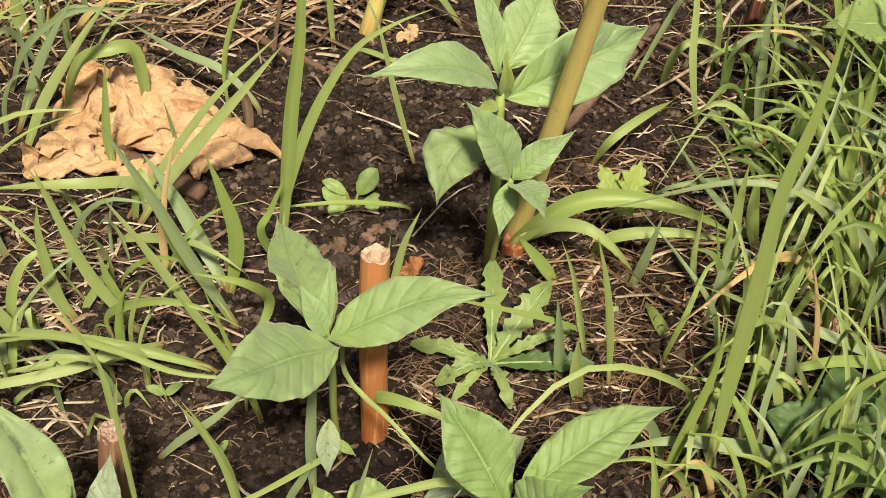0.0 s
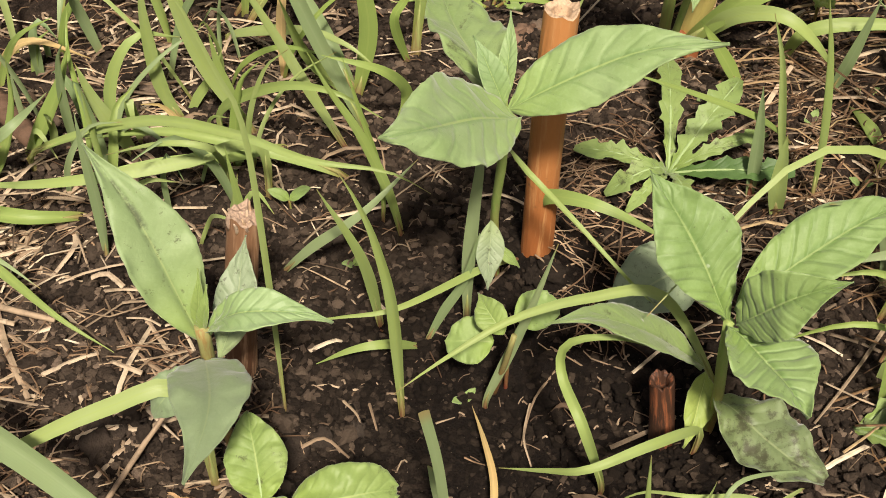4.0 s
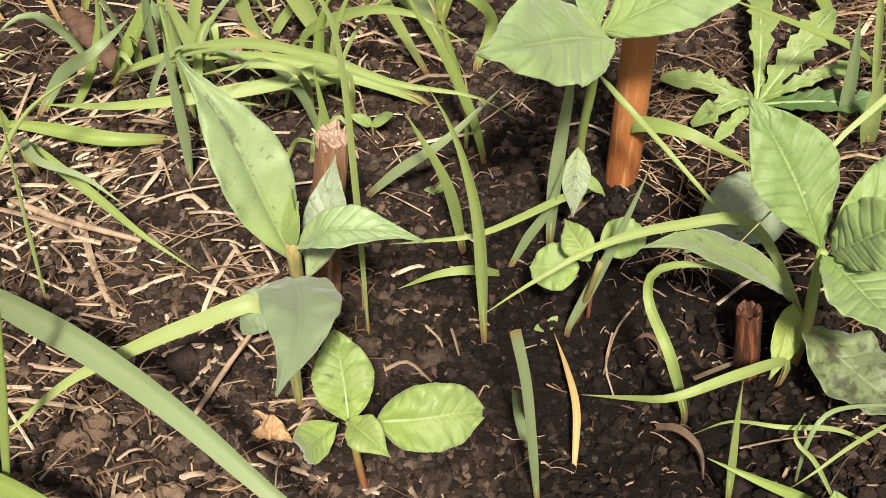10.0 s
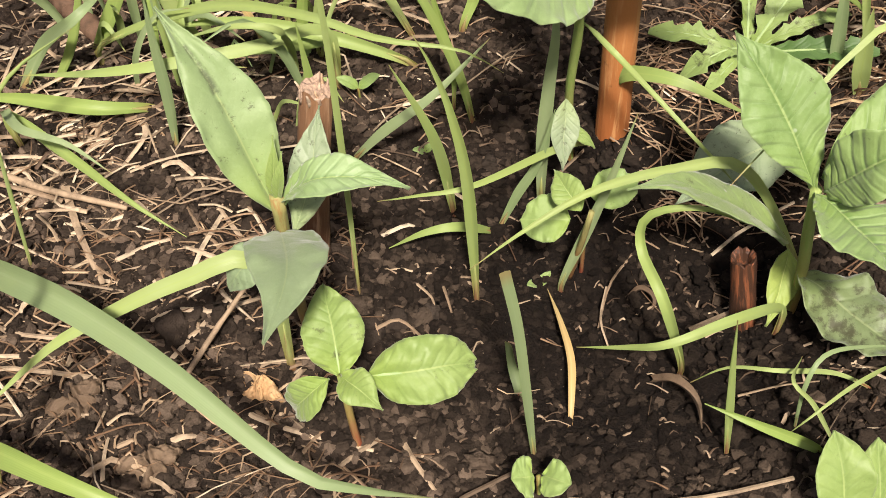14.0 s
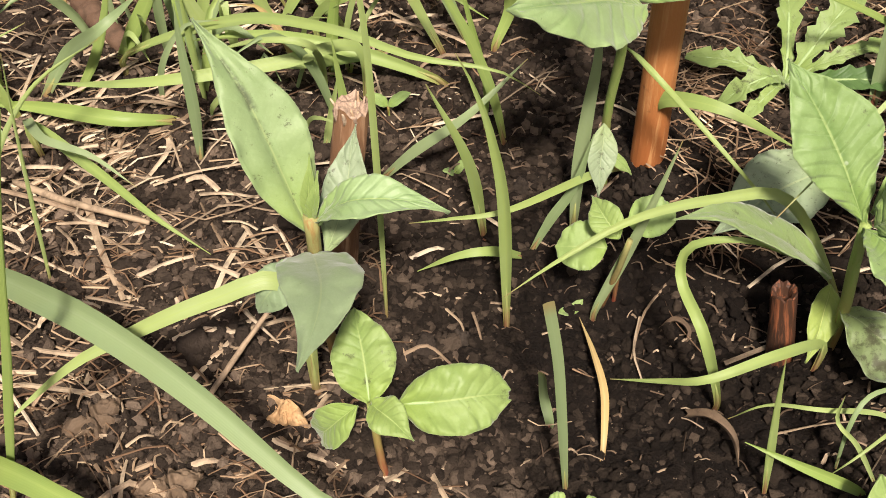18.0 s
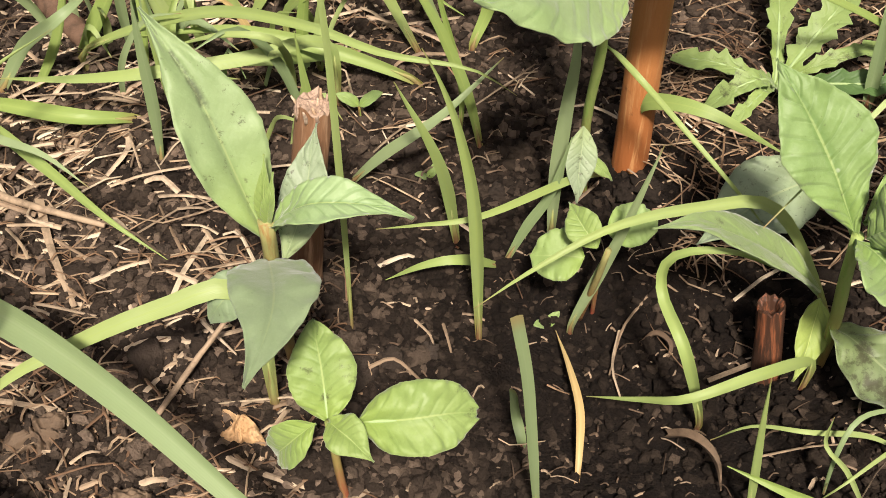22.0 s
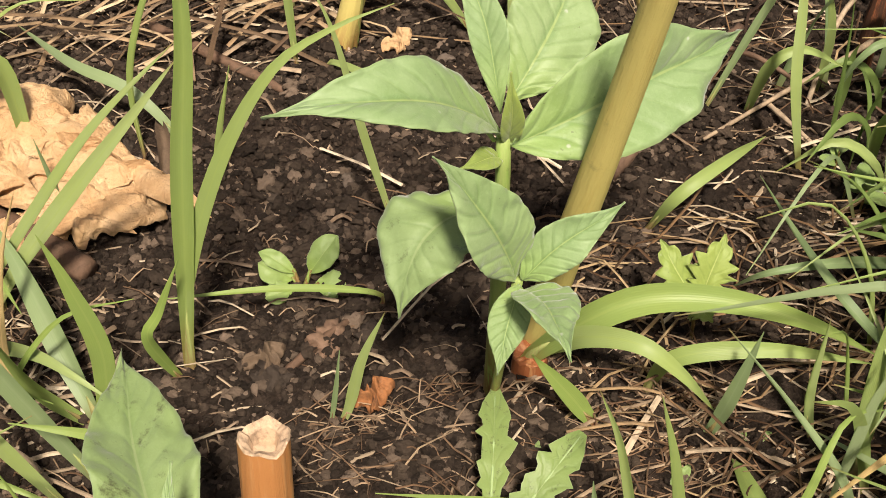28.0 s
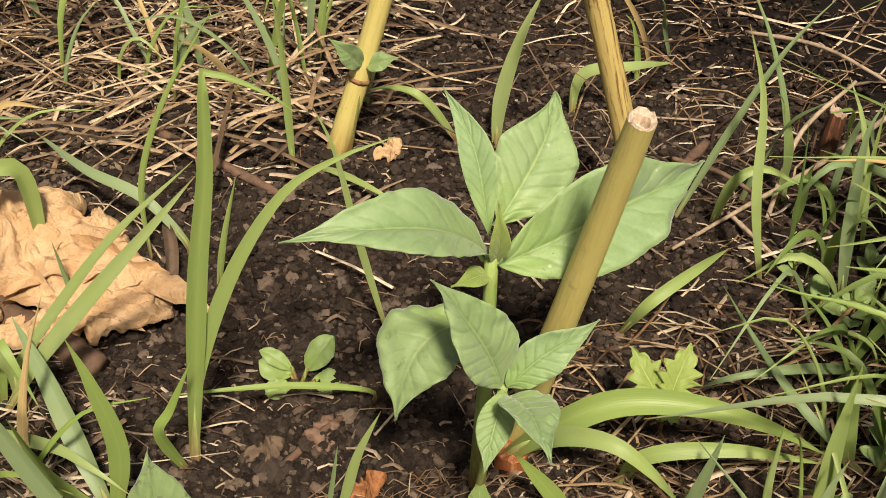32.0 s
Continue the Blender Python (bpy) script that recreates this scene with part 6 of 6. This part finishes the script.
def straws(count, seed, long, wide, box=None, deep=0.006, wild=0.3):
    r = random.Random(seed)
    made = 0
    while made < count:
        x, y = (r.uniform(*box[:2]), r.uniform(*box[2:])) if box else (r.uniform(-0.40, 0.42), r.uniform(-0.20, 0.55))
        if not box and r.random() > litter_weight(x, y):
            continue
        made += 1
        l = long * (0.25 + r.random() ** 2)
        a = r.choice((0.4, 2.6, r.uniform(0, 6.3))) + r.uniform(-0.5, 0.5)
        dx, dy = math.cos(a) * l / 2, math.sin(a) * l / 2
        b = r.uniform(-0.5, 0.5) * (1.1 if r.random() < wild else 0.15)
        b *= 0.25 if long < 0.012 else 1.0
        h, lop = 0.001 + deep * r.random() ** 2, r.uniform(-0.5, 0.5)
        pts = [Vector((x - dx, y - dy, ground_z(x - dx, y - dy) + h * r.random() + 0.0008)), Vector((x - dy * b + dx * lop, y + dx * b + dy * lop, ground_z(x, y) + h + 0.001)), Vector((x + dx, y + dy, ground_z(x + dx, y + dy) + h * r.random() + 0.0008))]
        yield strip(pts, wide * r.uniform(0.4, 1.3), 0.0003 + wide * 0.12, r.uniform(0.3, 1.0), 5)


scatter_mesh("straw_litter", "matted bleached straw and broken dry stalks on the soil", "straw", STRAWS, straws(3000, 5, 0.046, 0.0012))
scatter_mesh("brown_twigs", "tangle of thin brown twigs and dead stalks on the far soil", "twigs", TWIGS, straws(60, 15, 0.08, 0.0011, (0.12, 0.36, 0.20, 0.48), 0.02, 0.6))
for v, f in [*straws(150, 19, 0.042, 0.0015, (-0.23, -0.12, -0.07, 0.07), 0.008), *straws(16, 29, 0.035, 0.0015, (0.02, 0.15, -0.02, 0.10), 0.006), *straws(60, 49, 0.04, 0.0016, (-0.20, -0.05, 0.05, 0.16), 0.008), *straws(45, 59, 0.03, 0.0014, (-0.21, -0.09, -0.14, -0.05), 0.006), *straws(40, 39, 0.05, 0.0022, (-0.12, 0.05, 0.26, 0.40), 0.010)]:
    at = v[0].copy()
    tagged(hang("straw_piece", mesh_of("straw_piece", v, f, STRAW, smooth=False), None, at), "broken piece of pale dry straw lying on the soil", "straw", "straw pieces")
scatter_mesh("hay", "heap of long bleached dead grass stalks", "dead grass", HAY, straws(560, 16, 0.12, 0.0018, (-0.27, 0.06, 0.30, 0.52), 0.028))
scatter_mesh("edge_hay", "dead grass stalks matted under the living grass", "dead grass", BROWN_HAY, straws(560, 17, 0.06, 0.0010, (0.09, 0.30, -0.10, 0.17), 0.014, 0.6))
scatter_mesh("far_hay", "tangled brown dead stalks on the far edge of the bed", "dead grass", BROWN_HAY, straws(170, 18, 0.055, 0.0008, (0.12, 0.38, 0.22, 0.50), 0.03, 0.85))
scatter_mesh("root_mat", "pale matted rootlets behind the cut stem", "chaff", ROOTS, straws(1300, 27, 0.022, 0.00055, (0.005, 0.13, -0.035, 0.10), 0.007, 0.7))
scatter_mesh("leaf_mould", "brown rootlets and crumbled leaf bits over the dry soil", "chaff", ROOTS, straws(1200, 37, 0.017, 0.0007, (-0.22, -0.085, -0.145, -0.02), 0.006, 0.7))
scatter_mesh("root_litter", "fine brown rootlets and chaff over the soil", "chaff", ROOTS, straws(6500, 6, 0.022, 0.00055, None, 0.006, 0.7))
scatter_mesh("grit", "fine pale grit and bits of dry root on the dark soil", "grit", CHIPS, straws(2600, 23, 0.0065, 0.0007, (-0.21, 0.14, -0.14, 0.30), 0.003))
scatter_mesh("chaff", "short flat chips of dry stalk", "chaff", CHIPS, straws(800, 8, 0.009, 0.0014))


def dry_straw(w, *points):
    pts = [Vector((a, b, ground_z(a, b) + 0.0035 + 0.0015 * (k == 1))) for k, (a, b) in enumerate(points)]
    v, f = strip(pts, w * 0.9, 0.0004, 0.6, 8)
    ob = hang("straw_piece", mesh_of("straw_piece", v, f, STRAW, smooth=False), None, pts[0])
    tagged(ob, "broken piece of pale dry straw lying on the soil", "straw", "straw pieces")


dry_straw(0.0031, (-0.181, 0.005), (-0.173, -0.018), (-0.163, -0.040))
dry_straw(0.0017, (-0.141, -0.074), (-0.128, -0.058), (-0.113, -0.038))
dry_straw(0.0019, (-0.125, -0.082), (-0.115, -0.092), (-0.104, -0.102))
dry_straw(0.0016, (-0.152, 0.002), (-0.136, 0.001), (-0.123, -0.001))
dry_straw(0.0014, (-0.079, -0.065), (-0.072, -0.063), (-0.065, -0.069))
dry_straw(0.0023, (-0.193, 0.020), (-0.180, 0.022), (-0.163, 0.026))
dry_straw(0.0030, (-0.161, 0.037), (-0.155, 0.025), (-0.164, 0.007))
dry_straw(0.0014, (-0.208, -0.010), (-0.193, -0.021), (-0.178, -0.030))
dry_straw(0.0014, (-0.192, -0.036), (-0.175, -0.039), (-0.156, -0.044))
dry_straw(0.0012, (-0.173, -0.013), (-0.159, -0.024), (-0.146, -0.025))
dry_straw(0.0018, (-0.198, -0.064), (-0.187, -0.066), (-0.174, -0.067))
dry_straw(0.0011, (-0.163, -0.064), (-0.150, -0.073), (-0.147, -0.085))
dry_straw(0.0013, (-0.037, 0.033), (-0.034, 0.031), (-0.030, 0.028))
dry_straw(0.0011, (-0.007, -0.049), (-0.011, -0.062), (-0.010, -0.072))
dry_straw(0.0010, (0.003, -0.038), (-0.006, -0.049), (-0.012, -0.064))
dry_straw(0.0011, (-0.058, -0.049), (-0.057, -0.055), (-0.056, -0.060))
dry_straw(0.0011, (-0.066, -0.048), (-0.062, -0.054), (-0.061, -0.057))
dry_straw(0.0021, (-0.086, 0.079), (-0.072, 0.086), (-0.056, 0.088))
dry_straw(0.0018, (0.030, 0.066), (0.044, 0.076), (0.054, 0.080))
dry_straw(0.0015, (0.072, 0.065), (0.089, 0.073), (0.116, 0.080))
dry_straw(0.0014, (0.072, 0.046), (0.090, 0.052), (0.107, 0.055))
dry_straw(0.0019, (0.038, -0.007), (0.048, -0.007), (0.056, -0.021))
dry_straw(0.0008, (0.023, -0.096), (0.035, -0.096), (0.046, -0.096))
dry_straw(0.0014, (-0.106, 0.192), (-0.081, 0.177), (-0.058, 0.183))
dry_straw(0.0017, (-0.071, 0.149), (-0.064, 0.151), (-0.057, 0.151))
dry_straw(0.0027, (-0.155, 0.470), (-0.114, 0.469), (-0.073, 0.457))
dry_straw(0.0029, (-0.062, 0.430), (-0.048, 0.392), (-0.033, 0.373))
dry_straw(0.0013, (-0.060, 0.137), (-0.050, 0.132), (-0.038, 0.132))
dry_straw(0.0025, (0.064, 0.433), (0.077, 0.412), (0.087, 0.393))
dry_straw(0.0019, (0.074, 0.093), (0.081, 0.100), (0.088, 0.104))
dry_straw(0.0015, (0.132, 0.220), (0.142, 0.222), (0.156, 0.202))
dry_straw(0.0025, (0.243, 0.392), (0.269, 0.376), (0.310, 0.351))
dry_straw(0.0014, (0.138, 0.093), (0.159, 0.085), (0.186, 0.090))
dry_straw(0.0016, (0.185, 0.145), (0.192, 0.129), (0.195, 0.102))
dry_straw(0.0017, (0.018, 0.345), (0.027, 0.309), (0.029, 0.290))
dry_straw(0.0013, (0.086, 0.094), (0.098, 0.098), (0.110, 0.106))
dry_straw(0.0012, (0.137, 0.091), (0.153, 0.089), (0.177, 0.088))
dry_straw(0.0011, (0.113, 0.057), (0.130, 0.061), (0.152, 0.064))
dry_straw(0.0011, (0.036, 0.081), (0.049, 0.080), (0.060, 0.081))
dry_straw(0.0021, (-0.038, 0.332), (-0.020, 0.320), (0.000, 0.315))
dry_straw(0.0017, (0.011, 0.035), (0.022, 0.027), (0.035, 0.016))
dry_straw(0.0017, (0.018, 0.031), (0.031, 0.020), (0.047, 0.013))
dry_straw(0.0016, (0.058, 0.025), (0.072, 0.031), (0.082, 0.034))
dry_straw(0.0021, (0.128, 0.077), (0.145, 0.082), (0.167, 0.082))
dry_straw(0.0020, (0.152, 0.011), (0.181, 0.017), (0.208, 0.033))
dry_straw(0.0026, (0.237, 0.072), (0.218, 0.045), (0.187, 0.019))
dry_straw(0.0018, (0.084, 0.044), (0.102, 0.035), (0.124, 0.032))
dry_straw(0.0020, (-0.137, 0.047), (-0.124, 0.033), (-0.114, 0.020))
dry_straw(0.0017, (-0.095, 0.087), (-0.082, 0.089), (-0.071, 0.095))
dry_straw(0.0016, (0.171, 0.038), (0.179, 0.024), (0.195, 0.005))

dry_straw(0.0022, (-0.123, -0.084), (-0.111, -0.097), (-0.081, -0.108))
dry_straw(0.0020, (-0.074, -0.103), (-0.070, -0.113), (-0.065, -0.122))
dry_straw(0.0015, (-0.166, -0.094), (-0.162, -0.100), (-0.158, -0.106))
dry_straw(0.0024, (-0.139, -0.101), (-0.134, -0.100), (-0.130, -0.099))
dry_straw(0.0015, (-0.099, -0.076), (-0.108, -0.080), (-0.118, -0.077))
dry_straw(0.0015, (-0.155, -0.112), (-0.155, -0.104), (-0.155, -0.097))
dry_straw(0.0013, (-0.150, -0.109), (-0.139, -0.106), (-0.130, -0.112))
dry_straw(0.0015, (-0.103, -0.111), (-0.097, -0.104), (-0.093, -0.099))

def curled_leaf(label, width, *points):
    """A withered leaf rolled into a crooked strip."""
    pts = [Vector((a, b, ground_z(a, b) + c)) for a, b, c in points]
    v, f, uv = blade_shape(width, pts, face=(0.2, -0.3, 0.9), twist=1.6, fold=1.3, rings=17, narrow=0.7)
    ob = hang("withered_leaf", mesh_of("withered_leaf", v, f, BROWN_LEAF, uv), None, pts[0])
    tagged(ob, label, "dead leaf", "withered leaves")


curled_leaf("small rolled brown withered leaf on bare soil", 0.0030, (0.001, -0.085, 0.003), (0.006, -0.091, 0.008), (0.010, -0.098, 0.007), (0.011, -0.105, 0.002))
curled_leaf("hook-shaped dry leaf curl", 0.0019, (-0.002, -0.052, 0.001), (0.003, -0.052, 0.005), (0.006, -0.057, 0.005), (0.002, -0.061, 0.001))
curled_leaf("pinkish dry leaf standing on edge beside the dead leaf", 0.0055, (-0.046, 0.215, 0.002), (-0.044, 0.230, 0.014), (-0.048, 0.250, 0.012))

# ---- grass at the edges of the bed ----
r = random.Random(12)
for k in range(42):
    wild_tuft(r.uniform(0.16, 0.29), r.uniform(-0.08, 0.12), r.randint(2, 3), r.uniform(0.07, 0.14), r, lean=(-0.05, 0.05), material=r.choice((None, None, None, GRASS_SHADED)))
for k in range(30):
    wild_tuft(r.uniform(0.14, 0.27), r.uniform(-0.07, 0.10), r.randint(2, 4), r.uniform(0.10, 0.17), r, lean=(r.uniform(-0.25, 0.15), r.uniform(-0.1, 0.25)), material=r.choice((GRASS, None)))
for k in range(15):
    wild_tuft(r.uniform(0.105, 0.17), r.uniform(-0.11, -0.02), r.randint(2, 3), r.uniform(0.05, 0.10), r, lean=(r.uniform(-0.3, 0.2), r.uniform(-0.1, 0.2)))
# Tall clumps added mostly out of view, to cast shade on the far corner.
for k in range(26):
    wild_tuft(r.uniform(0.27, 0.42), r.uniform(0.10, 0.30), r.randint(3, 5), r.uniform(0.12, 0.20), r, lean=(r.uniform(-0.2, 0.2), 0.1), material=r.choice((GRASS, GRASS_SHADED)), label="tall grass clump, mostly out of view, added to shade the far corner")
for k in range(28):
    wild_tuft(r.uniform(0.205, 0.36), r.uniform(0.10, 0.24), r.randint(2, 4), r.uniform(0.06, 0.13), r, lean=(-0.25, -0.1), material=r.choice((None, GRASS_SHADED)))
# Mostly the darker copy, so the shade here is in the blade colour.
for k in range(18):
    wild_tuft(r.uniform(0.19, 0.38), r.uniform(0.10, 0.20), r.randint(3, 4), r.uniform(0.06, 0.13), r, lean=(-0.1, -0.1), material=r.choice((GRASS_SHADED, GRASS_SHADED, GRASS)), label="dense grass clump beside the bed, shade put into its darker green")
for k in range(9):
    wild_tuft(r.uniform(0.12, 0.36), r.uniform(0.34, 0.55), r.randint(1, 3), r.uniform(0.05, 0.12), r)
for k in range(34):
    wild_tuft(r.uniform(-0.24, 0.06), r.uniform(0.34, 0.58), r.randint(1, 3), r.uniform(0.06, 0.13), r)
for k in range(30):
    wild_tuft(r.uniform(-0.27, -0.14), r.uniform(0.02, 0.36), r.randint(2, 3), r.uniform(0.06, 0.11), r, lean=(0.25, -0.1))
for k in range(10):
    wild_tuft(r.uniform(0.13, 0.17), r.uniform(-0.07, 0.05), r.randint(2, 3), r.uniform(0.06, 0.12), r, lean=(-0.1, 0.0))
for k in range(16):
    wild_tuft(r.uniform(-0.20, -0.09), r.uniform(0.03, 0.15), r.randint(1, 3), r.uniform(0.05, 0.10), r, lean=(r.uniform(-0.3, 0.4), -0.2))
for k in range(5):
    wild_tuft(r.uniform(-0.14, -0.08), r.uniform(0.06, 0.15), r.randint(1, 2), r.uniform(0.05, 0.09), r, lean=(0.1, -0.1))
for k in range(12):
    wild_tuft(r.uniform(-0.30, -0.22), r.uniform(-0.12, 0.06), r.randint(2, 3), r.uniform(0.05, 0.09), r, lean=(0.2, 0.0))
